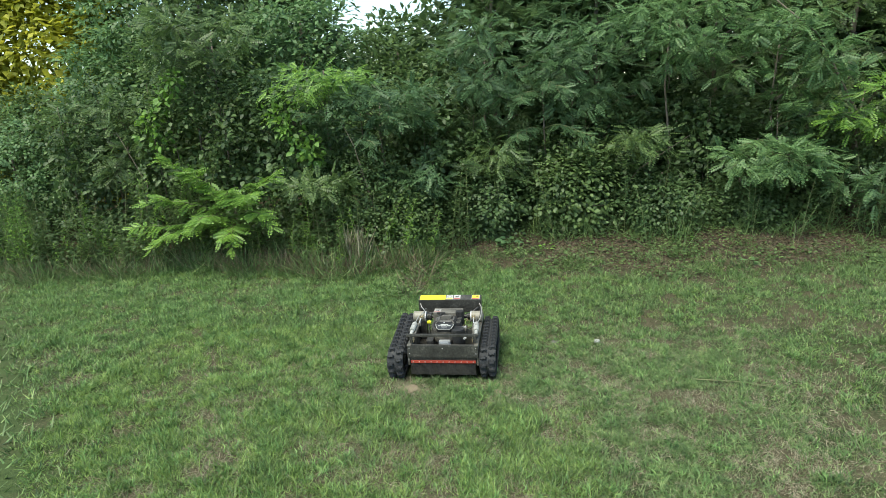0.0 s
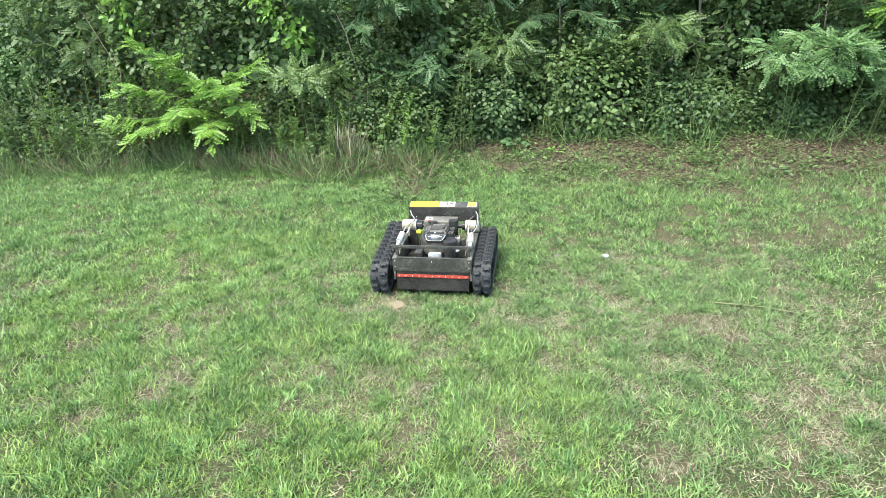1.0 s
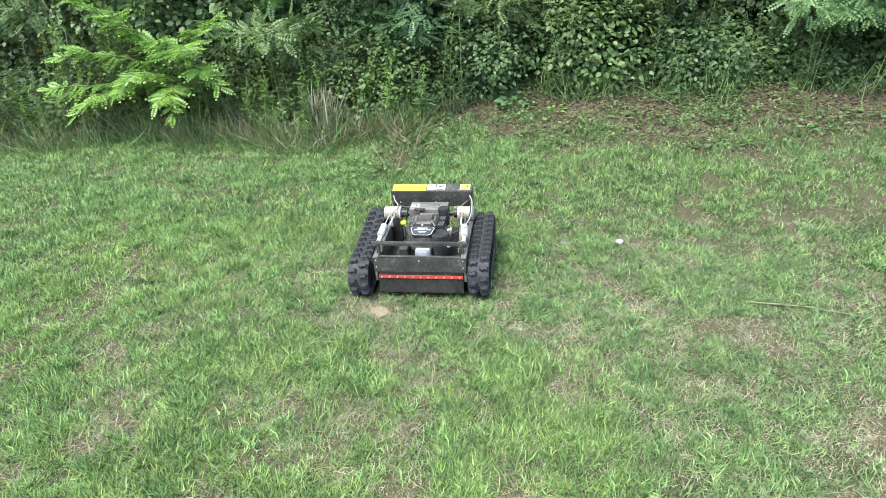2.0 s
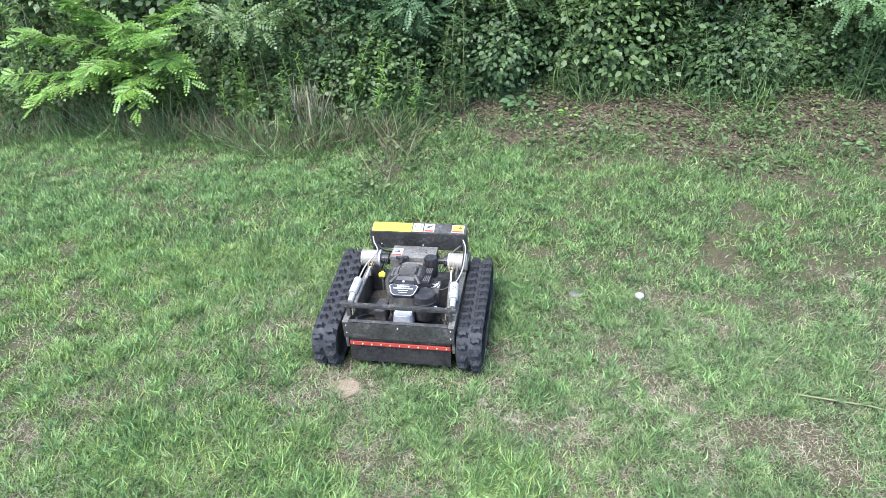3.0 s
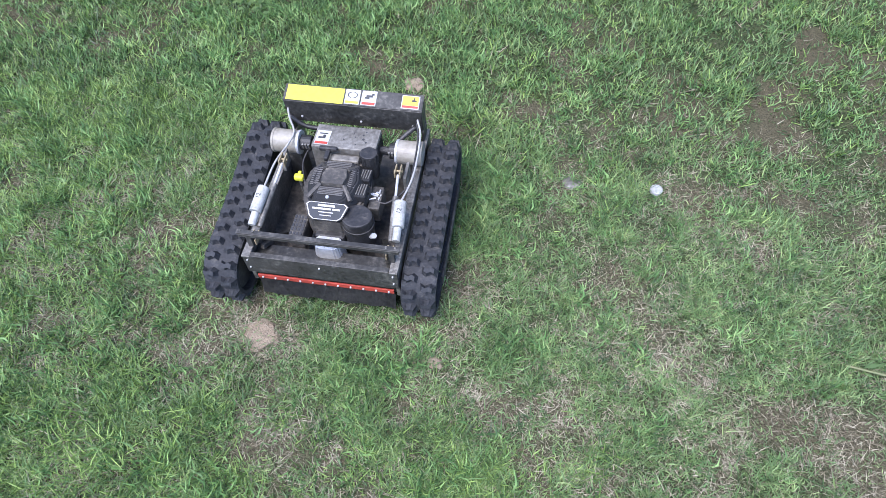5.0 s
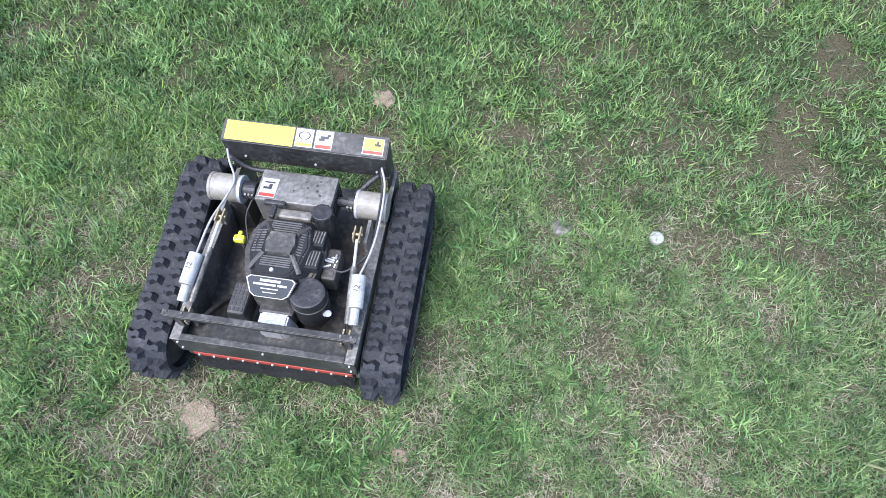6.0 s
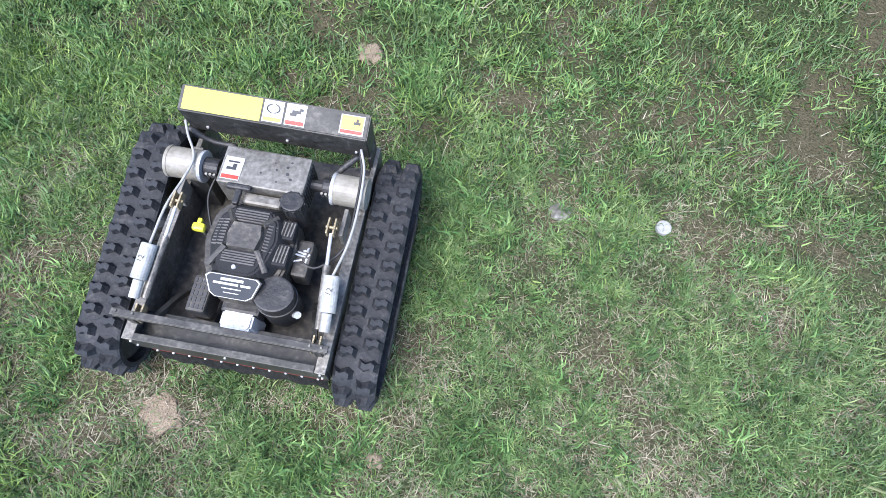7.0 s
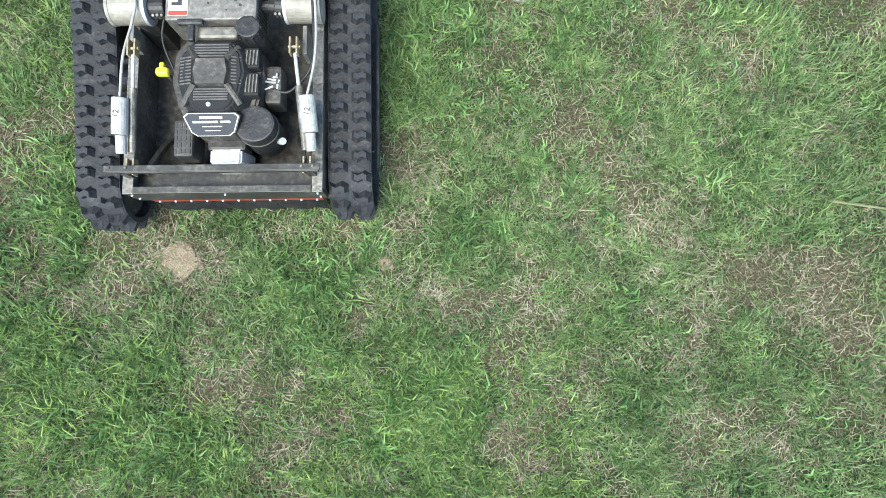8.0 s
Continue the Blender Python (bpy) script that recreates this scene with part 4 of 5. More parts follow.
# locusts with compound leaves reaching out of the hedge
for x, y, z, w, hh, m, n in ((-1.7, 4.2, 2.5, 1.1, 0.45, LEAF_BLUE, 34), (-2.6, 4.0, 2.9, 0.8, 0.25, LEAF_LIME, 16), (0.1, 5.0, 3.1, 0.8, 0.9, LEAF_BLUE, 34), (1.7, 5.2, 2.9, 0.9, 0.9, LEAF_BLUE, 38), (3.3, 5.0, 3.5, 1.2, 0.6, LEAF_FRESH, 44), (5.0, 4.8, 2.9, 1.1, 0.9, LEAF_FRESH, 40), (-4.6, 4.1, 3.7, 1.0, 0.5, LEAF, 30), (6.2, 4.4, 2.1, 0.7, 0.5, LEAF_LIME, 20), (4.6, 4.3, 1.4, 0.8, 0.3, LEAF_FRESH, 24), (-6.6, 4.2, 2.2, 1.0, 0.8, LEAF, 24), (0.2, 4.7, 1.5, 0.5, 0.35, LEAF, 16), (2.6, 4.8, 1.6, 0.6, 0.3, LEAF, 18), (6.2, 4.1, 0.9, 0.6, 0.3, LEAF_BLUE, 16), (-0.9, 4.2, 1.3, 0.5, 0.3, LEAF_BLUE, 14), (-2.5, 3.6, 1.3, 0.5, 0.25, LEAF, 16)):
    cl = ball(n, (x, y, z), (w, 0.6, hh), 0.85)
    tree("locust_tree", "young locust tree with drooping compound leaves", x, y + 0.5, z, cl, 14, (0.16, 0.15, 0.045), 0.24, m, 0.03, template=FROND)


def bough(ob, root, tip, sag, fronds, size, material):
    """A bough that arches from root to tip, with compound leaves to both sides; root and tip from the thing's base."""
    root, tip = Vector(root), Vector(tip)
    line = [root.lerp(tip, t) + Vector((0, 0, sag * 4 * t * (1 - t))) for t in [k / 7 for k in range(8)]]
    bm = bmesh.new()
    tube(bm, line, 0.009, 0.003, 5)
    smooth(part("limb", bm, STEM, ob))
    t = np.linspace(0.2, 1.0, fronds)
    p = np.array([list(root.lerp(tip, float(k)) + Vector((0, 0, sag * 4 * k * (1 - k)))) for k in t])
    d = np.array((tip - root).normalized())
    across = np.cross(d, [0, 0, 1.0])
    s = np.where(np.arange(fronds) % 2, 1.0, -1.0)[:, None]
    along = d * 0.55 + across * s * (1.0 - 0.7 * t[:, None] ** 3) + rng.normal(0, 0.22, (fronds, 3)) + np.array([0, -0.15, -0.12])
    up = np.array([0, -0.45, 0.9]) + rng.normal(0, 0.2, (fronds, 3))
    scatter("leaves", *FROND, p, basis(along, up, size * (1.1 - 0.45 * t) * rng.uniform(0.8, 1.25, fronds)), material, ob)


def locust(kind, label, x, y, boughs, size, material, trunk):
    """A locust built bough by bough: each (root height, tip x, y, z, sag, count of leaves), from the base."""
    y += HEDGE_BACK
    ob = empty(kind, label, "tree", "hedgerow trees", Matrix.Translation((x, y, float(rise(np.array(x), np.array(y))) - 0.03)))
    bm = bmesh.new()
    tube(bm, [(0, 0, 0), (0.04, -0.05, trunk * 0.5), (0, -0.02, trunk)], 0.022, 0.008, 7)
    smooth(part("trunk", bm, BARK, ob))
    for h, tx, ty, tz, sag, k in boughs:
        bough(ob, (0, -0.02, h), (tx, ty, tz), sag, k, size, material)
        for f in (0.45, 0.7):
            side = rng.choice((-1, 1))
            bough(ob, (tx * f, -0.02 + (ty + 0.02) * f, h + (tz - h) * f + sag * 4 * f * (1 - f)), (tx * (f + 0.22) + side * 0.12, ty * (f + 0.2) - 0.12, h + (tz - h) * (f + 0.3) + sag * 0.8), 0.02, max(5, k // 2), size * 0.85, material)
    return ob


locust("locust_sapling", "bright lime green locust sapling over the lawn edge", -4.0, 3.45, [
    (0.5, -1.35, -0.75, 0.62, 0.16, 25), (0.6, -1.05, -0.85, 0.42, 0.2, 23), (0.8, -1.0, -0.4, 1.75, 0.08, 25), (0.9, -0.45, -0.5, 1.55, 0.08, 19), (0.7, -1.2, -0.6, 1.1, 0.14, 23),
    (0.7, 0.65, -0.85, 1.05, 0.22, 25), (0.6, 0.95, -0.75, 0.7, 0.24, 23), (0.8, 0.95, -0.4, 1.4, 0.12, 21), (0.5, 0.35, -0.95, 0.4, 0.22, 21), (0.6, -0.3, -0.9, 0.7, 0.2, 21), (0.8, 0.15, -0.6, 1.2, 0.1, 19)], 0.3, LEAF_LIME, 1.0)
locust("locust_tree", "young locust tree with low spreading boughs", 4.9, 4.9, [
    (1.2, -0.9, -0.8, 0.85, 0.2, 21), (1.2, -0.4, -0.9, 0.75, 0.2, 19), (1.4, 0.5, -0.8, 0.95, 0.2, 21), (1.0, 0.8, -0.7, 0.6, 0.15, 17), (1.6, 0.9, -0.6, 1.7, 0.1, 19), (1.7, 0.1, -0.6, 1.9, 0.1, 17), (1.3, -0.7, -0.6, 1.25, 0.12, 17)], 0.27, LEAF_FRESH, 1.9)
locust("locust_tree", "young locust tree with drooping boughs above the bank", 1.1, 5.0, [
    (2.3, -0.5, -0.7, 2.1, 0.15, 17), (2.4, 0.3, -0.8, 2.2, 0.2, 19), (1.7, 0.7, -0.8, 1.45, 0.2, 17), (1.7, -0.6, -0.7, 1.5, 0.15, 15)], 0.26, LEAF_BLUE, 2.5)
locust("locust_tree", "young locust tree with bluish drooping boughs", -1.9, 4.1, [
    (1.9, -0.8, -0.6, 2.2, 0.1, 17), (2.0, 0.8, -0.6, 2.0, 0.15, 19), (1.8, 0.3, -0.7, 1.6, 0.15, 17), (2.1, -0.2, -0.5, 2.5, 0.08, 15)], 0.25, LEAF_BLUE, 2.2)


# ---------------------------------------------------------------- undergrowth
def turns(n, low, high):
    """Directions round the compass that climb between low and high degrees."""
    a, e = rng.uniform(0, 6.2832, n), np.radians(rng.uniform(low, high, n))
    return np.stack([np.cos(a) * np.cos(e), np.sin(a) * np.cos(e), np.sin(e)], 1)


def stuff(ob, label, category):
    return tagged(ob, label, category, kind="stuff")


UP = np.array([0, 0, 1.0])


def ground_points(x, y, lift=0.0):
    return np.stack([x, y, rise(x, y) + lift], 1)


def weed(x, y, h, m, leaf):
    """An upright weed: a stalk with narrow leaves all the way up."""
    ob = empty("tall_weed", "tall upright green weed with narrow leaves", "weed", "weeds along the hedge", Matrix.Translation((x, y, float(rise(np.array(x), np.array(y))))))
    lean = rng.normal(0, 0.17, 2) * min(1.0, h)
    bm = bmesh.new()
    tube(bm, [(0, 0, -0.02), (lean[0] * 0.4, lean[1] * 0.4, h * 0.5), (lean[0], lean[1], h)], 0.005, 0.0025, 5)
    part("stalk", bm, STEM, ob)
    n = int(h * 58)
    t = np.linspace(0.15, 1, n)
    p = np.stack([lean[0] * t, lean[1] * t, h * t], 1)
    scatter("leaves", *leaf, p, basis(turns(n, 5, 45), np.tile(UP, (n, 1)) + unit(n) * 0.2, (0.15 - 0.07 * t) * rng.uniform(0.8, 1.3, n)), m, ob)
    return ob


for i in range(275):
    if i < 220:
        x = rng.uniform(-9, -0.7)
        y = float(hedge_foot(np.array(x))) + rng.uniform(-0.05, 0.7)
        h = rng.uniform(0.5, 1.4) * (1.2 if x < -4.5 else 0.8)
    else:
        x = rng.uniform(-0.7, 6.5)
        y = float(hedge_foot(np.array(x))) + rng.uniform(-0.35, 0.5)
        h = rng.uniform(0.25, 1.3)
    weed(x, y, h, LEAF if i % 2 else LEAF_LIME if i < 220 else LEAF_FRESH, LANCE)

def bare_branch(points, r):
    bm = bmesh.new()
    tube(bm, [Vector(p) + Vector((0, HEDGE_BACK, 0)) for p in points], r, r * 0.3, 7)
    ob = tagged(smooth(part("bare_branch", bm, BARK)), "bare grey branch leaning out of the hedge", "branch")
    return ob


bare_branch([(6.3, 5.2, 0.2), (6.1, 4.9, 2.0), (5.3, 4.6, 3.2), (4.6, 4.5, 3.75)], 0.03)
bare_branch([(-1.55, 3.9, 0.1), (-1.7, 3.6, 1.0), (-1.92, 3.6, 1.9), (-2.1, 3.6, 2.3)], 0.014)
bare_branch([(2.1, 5.0, 0.25), (2.7, 4.8, 1.2), (3.5, 4.7, 1.75)], 0.014)
bare_branch([(-5.9, 3.6, 0.1), (-5.6, 3.6, 1.4), (-6.0, 3.6, 2.3)], 0.012)

# low leafy tangle under the shrubs, in the darker leaf colour as if shaded
n = 14000
x = np.r_[rng.uniform(-10, -0.8, 10000), rng.uniform(-0.9, 7.5, 4000)]
y = hedge_foot(x) + rng.gamma(2, 0.26, n) - 0.05
z = rng.uniform(0.03, 0.8, n) * np.clip((y - hedge_foot(x) + 0.15) * 1.6, 0.1, 1)
stuff(scatter("undergrowth", *BROAD, ground_points(x, y, z), basis(turns(n, -30, 30), np.tile(UP, (n, 1)) + unit(n) * 0.5 + np.array([0, -0.4, 0]), rng.uniform(0.04, 0.09, n)), LEAF_DARK), "low tangled green undergrowth along the hedge", "undergrowth")
# long grass at the foot of the hedge
n = 9000
x = np.r_[rng.uniform(-10, -0.5, 7800), rng.uniform(-0.5, 7.5, 1200)]
y = hedge_foot(x) + rng.gamma(1.6, 0.22, n) - 0.3 + rng.normal(0, 0.1, n)
ln = rng.uniform(0.12, 0.5, n) * (0.7 + 0.5 * np.sin(2.7 * x + 2 * np.sin(1.9 * x)) ** 2)
stuff(scatter("long_grass", *BLADE, ground_points(x, y, -0.01), basis(turns(n, 25, 80), turns(n, -10, 30), np.stack([ln * 0.35, ln, ln], 1)), GRASS), "long uncut green grass along the hedge", "grass")
n = 9000
x = np.r_[rng.uniform(-9, -0.5, 2000), rng.uniform(-4.2, -1.2, 2000), rng.uniform(-1.2, 7.5, 5000)]
y = np.where(x < -0.9, hedge_foot(x) - 0.2 + rng.gamma(2, 0.14, n), hedge_foot(x) - rng.beta(1.2, 1.6, n) * 1.7)
ln = np.where(x < -0.6, rng.uniform(0.1, 0.45, n), rng.uniform(0.05, 0.17, n))
low = np.where(x < -0.6, 1, 0)
d = turns(n, 20, 80)
d[low == 0] = turns(int((low == 0).sum()), 0, 30)
stuff(scatter("dead_stalks", *BLADE, ground_points(x, y, 0.005), basis(d, turns(n, -10, 40), np.stack([ln * 0.3, ln, ln * 0.5], 1)), DEAD), "dry tan dead stalks and straw", "dry grass")
n = 1500
x = rng.uniform(-8, -1.0, n)
y = hedge_foot(x) - 0.25 + rng.gamma(2, 0.13, n)
ln = rng.uniform(0.12, 0.42, n)
stuff(scatter("pale_stalks", *BLADE, ground_points(x, y, -0.01), basis(turns(n, 30, 85), turns(n, -10, 40), np.stack([ln * 0.28, ln, ln * 0.6], 1)), STRAW), "pale dry stalks standing at the hedge's foot", "dry grass")
# a bundle of pale straw at the hedge's foot
n = 300
x, y = rng.normal(-1.86, 0.08, n), rng.normal(3.2, 0.06, n)
ln = rng.uniform(0.25, 0.75, n)
tagged(scatter("straw_clump", *BLADE, ground_points(x, y, -0.01), basis(turns(n, 66, 89) + np.array([0.12, 0, 0]), turns(n, -10, 30), np.stack([ln * 0.42, ln, ln], 1)), STRAW), "upright clump of pale dead straw", "dry grass")
# leaf litter on the bank, its browns darkened for the shade of the trees
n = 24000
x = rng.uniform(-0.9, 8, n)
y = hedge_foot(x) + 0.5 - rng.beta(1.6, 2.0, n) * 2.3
SHADED_LITTER = mat("leaf_litter", [(0.15, (0.022, 0.016, 0.010)), (0.5, (0.056, 0.041, 0.026)), (0.85, (0.17, 0.13, 0.082))], 2, 0.8, island=0.3, bump=0)
stuff(scatter("leaf_litter", *SIMPLE, ground_points(x, y, 0.012), basis(turns(n, -12, 25), np.tile(UP, (n, 1)) + unit(n) * 0.4, rng.uniform(0.015, 0.05, n)), SHADED_LITTER), "brown fallen leaves and mown litter on the bank, darkened for shade", "leaf litter")
# creeping weeds on the bank
n = 6500
cx = rng.uniform(-1.2, 7, 240)
cy = hedge_foot(cx) - rng.uniform(-0.1, 1.7, 240)
k = rng.integers(0, 240, n)
x, y = cx[k] + rng.normal(0, 0.13, n), cy[k] + rng.normal(0, 0.1, n)
stuff(scatter("bank_weeds", *BROAD, ground_points(x, y, rng.uniform(0.01, 0.12, n)), basis(turns(n, -10, 40), np.tile(UP, (n, 1)) + unit(n) * 0.4, rng.uniform(0.025, 0.06, n)), LEAF), "small green weeds creeping over the bare bank", "weeds")


# ---------------------------------------------------------------- lawn grass
def lawn(name, label, tufts, blades, length, width, material, chance, climb=(8, 55), area=(-8, 6.5, -4.6, 3.9), round_=0.018, template=None, beyond=False):
    """Tufts of a few blades each over the open stretch of lawn that widens towards the hedge; chance(x, y): how likely a tuft stands there."""
    x0, x1, y0, y1 = area
    cx, cy = rng.uniform(x0, x1, tufts), rng.uniform(y0, y1, tufts)
    keep = (cy < hedge_foot(cx) + 0.1) & (rng.random(tufts) < (1 - open_lawn(cx, cy) if beyond else open_lawn(cx, cy)))
    keep &= ~((np.abs(cx) < 0.49) & (np.abs(cy) < 0.40))
    keep &= rng.random(tufts) < chance(cx, cy)
    cx, cy = cx[keep], cy[keep]
    n = len(cx) * blades
    tall = np.repeat(rng.uniform(0.6, 1.3, len(cx)) * (0.75 + 0.5 * lush(cx, cy)), blades)
    x, y = np.repeat(cx, blades) + rng.normal(0, round_, n), np.repeat(cy, blades) + rng.normal(0, round_, n)
    ln = length * tall * rng.uniform(0.55, 1.3, n)
    wd = width / 0.064 * rng.uniform(0.7, 1.35, n)
    ob = scatter(name, *(template or BLADE), ground_points(x, y, -0.004), basis(turns(n, *climb), np.tile(UP, (n, 1)) + unit(n) * 0.5, np.stack([wd, ln, ln], 1)), material)
    return stuff(ob, label, "grass")


def lush(x, y):
    """How thick the grass grows, 0 to 1: stretches, patches and hand-sized tufts."""
    v = 0.2 * value_noise(x, y, 0.9) + 0.28 * value_noise(x + 7, y, 0.21) + 0.52 * value_noise(x, y + 5, 0.075)
    return np.clip((v - 0.28) / 0.4 - 0.10 * np.clip((x - 0.4) / 1.6, -1, 1), 0, 1)


def inside(x, y, area, soft):
    """1 in the middle of an area, fading to 0 over soft metres at its edge."""
    x0, x1, y0, y1 = area
    return np.clip(np.minimum(np.minimum(x - x0, x1 - x), np.minimum(y - y0, y1 - y)) / soft, 0, 1)


def green(x, y):
    far = np.clip((y + 0.3) / 1.8, 0, 1)
    return np.clip(1 - 0.95 * worn(x, y), 0, 1) * np.clip(0.10 + 0.8 * lush(x, y) + 0.25 * far, 0, 1) * (1 - 0.75 * thin_spot(x, y) * (1 - 0.25 * far))


def dry(x, y):
    far = np.clip((y + 0.3) / 1.8, 0, 1)
    return np.clip(0.40 + 0.65 * worn(x, y) + 0.65 * (1 - lush(x, y)) ** 1.6 + 0.75 * thin_spot(x, y), 0, 1) * (1 - 0.75 * far)


CORE = (-2.6, 3.6, -2.6, 1.2)
CLOSE = (-1.6, 3.0, -2.3, 0.9)


def out_green(x, y):
    return green(x, y) * (1 - inside(x, y, CORE, 0.8))


def core_green(x, y):
    return green(x, y) * inside(x, y, CORE, 0.8)


def close_green(x, y):
    return green(x, y) * inside(x, y, CLOSE, 0.9)


def out_dry(x, y):
    return dry(x, y) * (1 - inside(x, y, CORE, 0.8))


def core_dry(x, y):
    return dry(x, y) * inside(x, y, CORE, 0.8)


CURL = ([(-0.01, 0, 0), (0.15, 0.5, 0.10), (-0.02, 1, 0.03), (0.085, 0.5, 0.10)], [(0, 1, 2, 3)])
SLIP = ([(-0.032, 0, 0), (0.032, 0, 0), (0.008, 1, 0.06), (-0.008, 1, 0.06)], [(0, 1, 2, 3)])
lawn("lawn_grass", "short green lawn grass in uneven tufts", 34000, 6, 0.054, 0.0052, GRASS, core_green, (10, 60), CORE)
lawn("close_lawn_grass", "dense short green lawn grass", 150000, 2, 0.045, 0.0044, GRASS, close_green, (3, 55), CLOSE, 0.024, CURL)
lawn("fine_lawn_grass", "fine short green grass between the tufts", 125000, 2, 0.046, 0.0046, GRASS, core_green, (3, 50), CORE, 0.024, SLIP)
lawn("bright_tufts", "bright green tufts standing out of the lawn", 70000, 9, 0.064, 0.0072, TUFT, lambda x, y: green(x, y) * np.clip((lush(x - 4, y + 1) - 0.5) * 3, 0, 1) * np.clip(1.05 - 0.3 * x, 0.35, 1), (15, 65), (-7, 6, -4.2, 3.4), 0.022, CURL)
lawn("far_lawn_grass", "short green lawn grass towards the hedge", 190000, 4, 0.056, 0.0080, GRASS, out_green, (12, 66), template=SLIP, round_=0.024)
lawn("dry_lawn_grass", "dry tan blades and clippings in the lawn", 50000, 6, 0.05, 0.0032, STRAW, core_dry, (0, 28), CORE, 0.032, SLIP)
lawn("far_dry_grass", "dry tan blades in the lawn towards the hedge", 46000, 4, 0.06, 0.0055, STRAW, out_dry, (0, 25), round_=0.035, template=SLIP)
lawn("outer_lawn_grass", "longer green grass of the lawn around", 32000, 3, 0.1, 0.016, GRASS, lambda x, y: 0.45 + 0.5 * lush(x, y), (10, 60), (-13, 13, -11, 4.6), 0.05, SLIP, True)
lawn("yellowish_grass", "yellow-green grass over part of the lawn", 90000, 4, 0.052, 0.0060, YELLOW_GRASS, lambda x, y: green(x, y) * np.clip(np.maximum(-0.8 * (x + 0.3), 1.6 * (-0.7 - y) * (x < 1.3)) + 0.5 * (value_noise(x, y, 0.4) - 0.5), 0, 0.85), (5, 58), (-3.5, 1.4, -2.8, 0.9), 0.024, SLIP)
lawn("far_yellowish_grass", "bright yellow-green grass towards the hedge", 80000, 4, 0.056, 0.0085, YELLOW_GRASS, lambda x, y: green(x, y) * np.clip(0.55 - 0.1 * x + 0.9 * (value_noise(x + 4, y, 0.5) - 0.5), 0.1, 0.85) * (1 - inside(x, y, (-3.5, 3.6, -2.8, 0.7), 0.8)), (10, 62), (-7.5, 6.0, -4.5, 3.4), 0.026, SLIP)
lawn("bank_grass", "sparse tufts of green grass on the bare bank", 2600, 9, 0.10, 0.0075, GRASS, lambda x, y: np.clip((y - 2.2) * 2, 0, 1) * (value_noise(x, y, 0.35) > 0.5) * (x > -1.0), (25, 78), (-1.0, 7.5, 2.2, 4.7), 0.03, SLIP)
lawn("lawn_weeds", "darker broad-bladed weeds in the lawn", 6000, 6, 0.035, 0.011, LEAF_DARK, lambda x, y: 0.3 * (lush(x + 3, y - 2) > 0.55) * (y < 2), (5, 40))
lawn("tall_tufts", "longer bright grass tufts in the lawn", 80, 9, 0.085, 0.0055, YELLOW_GRASS, lambda x, y: 0 * x + 0.5, (15, 60), (-1.0, -0.3, -1.3, -0.85))
lawn("tall_tufts", "longer bright grass tufts in the lawn", 60, 9, 0.09, 0.005, GRASS, lambda x, y: 0 * x + 0.5, (15, 60), (-1.4, -0.75, 0.35, 1.0))


# ---------------------------------------------------------------- small things on the lawn
def broadleaf_weed(x, y, n, size, material):
    """A low weed: broad leaves on short stalks round one root."""
    z = float(rise(np.array(x), np.array(y)))
    ob = empty("broadleaf_weed", "low dark green weed with broad leaves on the bank", "weed", "", Matrix.Translation((x, y, z)))
    for d in turns(n, 10, 70):
        tip = Vector(d) * size * rng.uniform(0.6, 1.3)
        bm = bmesh.new()
        tube(bm, [(0, 0, -0.01), tip * 0.5 + Vector((0, 0, 0.02)), tip], 0.003, 0.002, 5)
        part("stalk", bm, STEM, ob)
        along = np.array([[d[0], d[1], 0.1]])
        scatter("leaf", *BROAD, np.array([tip]), basis(along, np.array([[0, -0.3, 1.0]]) + unit(1) * 0.25, np.array([size * rng.uniform(0.7, 1.1)])), material, ob)
    return ob


broadleaf_weed(0.5, 4.0, 16, 0.13, LEAF_BLUE)
broadleaf_weed(1.1, 3.9, 9, 0.08, LEAF_LIME)
broadleaf_weed(3.3, 4.1, 8, 0.08, LEAF_LIME)
broadleaf_weed(1.9, 3.6, 9, 0.09, LEAF)
broadleaf_weed(4.6, 3.7, 9, 0.08, LEAF)
broadleaf_weed(2.6, 4.3, 10, 0.1, LEAF_FRESH)
broadleaf_weed(-0.4, 3.7, 12, 0.1, LEAF)
broadleaf_weed(3.9, 3.2, 9, 0.09, LEAF_FRESH)


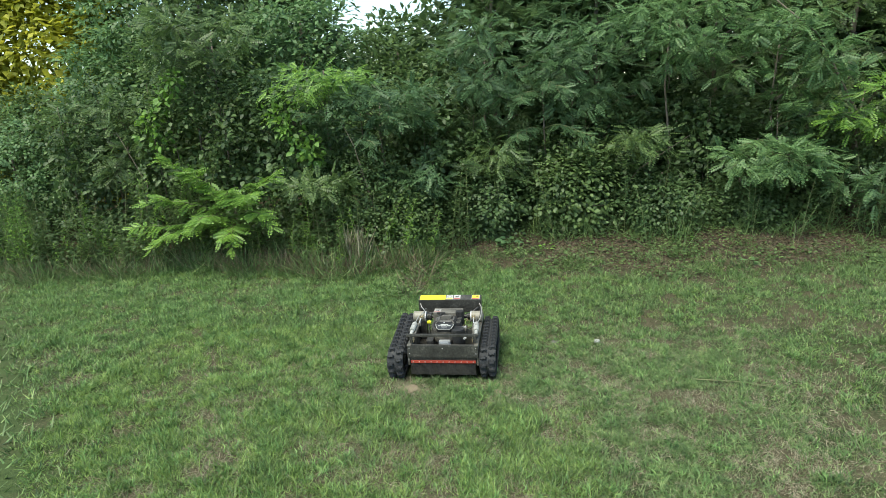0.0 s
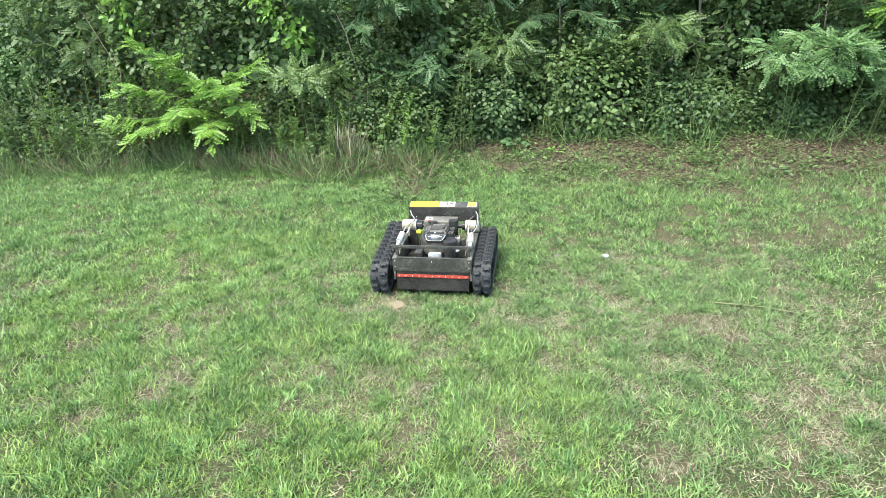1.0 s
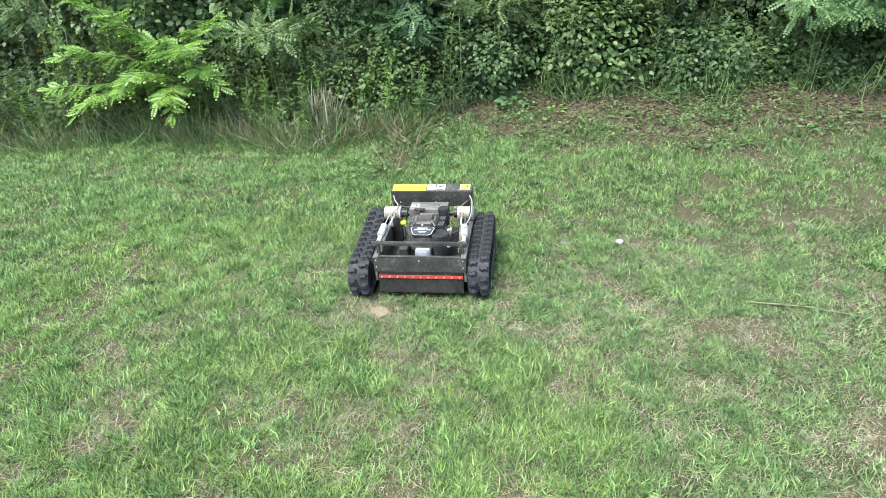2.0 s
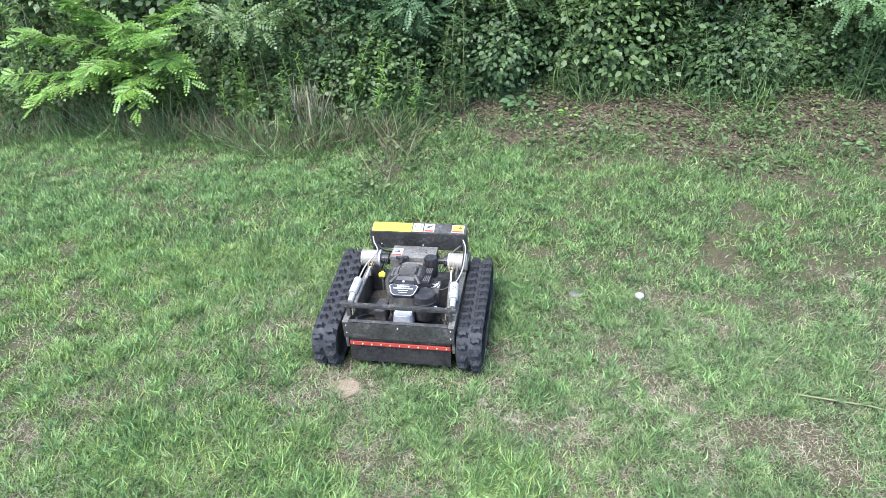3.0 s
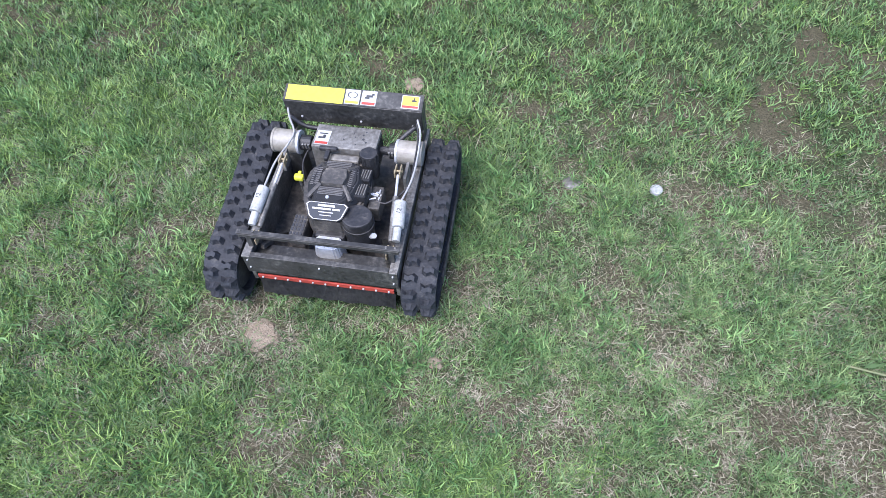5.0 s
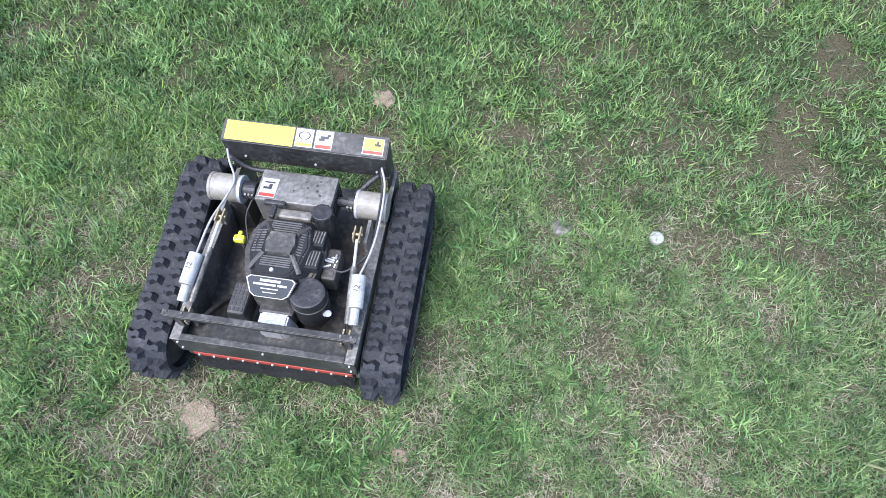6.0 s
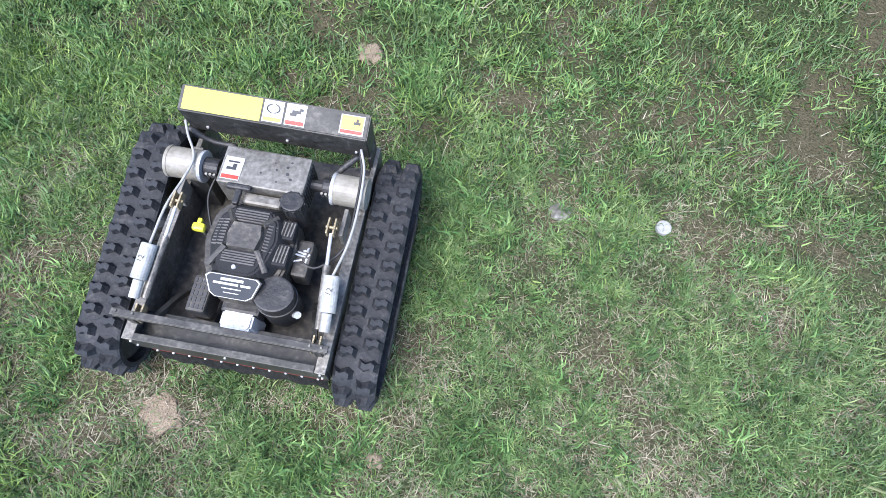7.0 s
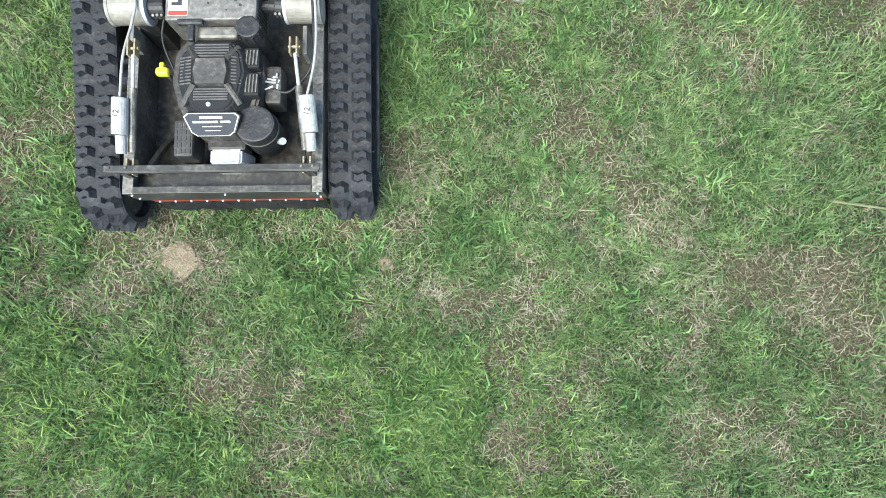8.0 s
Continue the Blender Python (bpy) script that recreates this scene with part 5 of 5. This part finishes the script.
def fallen_stem(points, leaves):
    """A cut stem lying on the lawn, with a few narrow leaves left on it."""
    ob = empty("fallen_stem", "cut pale green stem lying on the lawn", "stem", "", Matrix.Translation(points[0]))
    p0 = Vector(points[0])
    bm = bmesh.new()
    tube(bm, [Vector(p) - p0 for p in points], 0.006, 0.003, 6)
    part("stalk", bm, STEM, ob)
    for i in range(leaves):
        t = (i + 0.5) / leaves
        p = (Vector(points[0]).lerp(Vector(points[-1]), t)) - p0 + Vector((0, 0, 0.02))
        d = (Vector(points[-1]) - p0).normalized()
        w = np.array([[d.x + (0.6 if i % 2 else -0.6) * d.y, d.y - (0.6 if i % 2 else -0.6) * d.x, 0.25]])
        scatter("leaf", *LANCE, np.array([p]), basis(w, np.array([[0, 0, 1.0]]), np.array([[0.12, 0.09, 0.08]])), LEAF, ob)
    return ob


fallen_stem([(2.25, -0.42, 0.03), (2.6, -0.48, 0.04), (2.95, -0.58, 0.03)], 6)

def clod(name, label, x, y, r, h, material, seed):
    """A crumbled lump: a squashed ball with a rough skin."""
    bm = bmesh.new()
    bmesh.ops.create_icosphere(bm, subdivisions=4, radius=1)
    for v in bm.verts:
        k = 1 + 0.35 * noise.noise(v.co * 1.7 + Vector((seed, 0, 0))) + 0.16 * noise.noise(v.co * 6 + Vector((0, seed, 0)))
        v.co = Vector((v.co.x * r * k, v.co.y * r * 0.85 * k, max(-0.3, v.co.z) * h * k))
    ob = smooth(part(name, bm, material, None))
    ob.location = (x, y, float(rise(np.array(x), np.array(y))))
    return tagged(ob, label, "soil")


clod("soil_mound", "crumbly pale brown mound of soil in the grass", 0.12, 1.1, 0.07, 0.03, SOIL, 3)
clod("soil_mound", "flat sandy patch of thrown-up soil", -0.29, -0.62, 0.085, 0.014, SOIL, 8)
clod("soil_clod", "reddish brown clod lying on the grass", 0.52, -0.64, 0.036, 0.02, SOIL, 5)
clod("stone", "pale grey stone lying in the grass", 1.08, 0.46, 0.05, 0.014, DULL, 21)
bm = bmesh.new()
rod(bm, (0, 0, 0), (0, 0, 0.022), 0.032, n=28, bevel=0.004)
rod(bm, (0, 0, 0.02), (0, 0, 0.026), 0.024, n=28, bevel=0.002)
disc = tagged(part("pipe_cap", bm, CASING), "round white plastic cap in the grass", "pipe cap")
disc.location = (1.51, 0.466, 0.004)
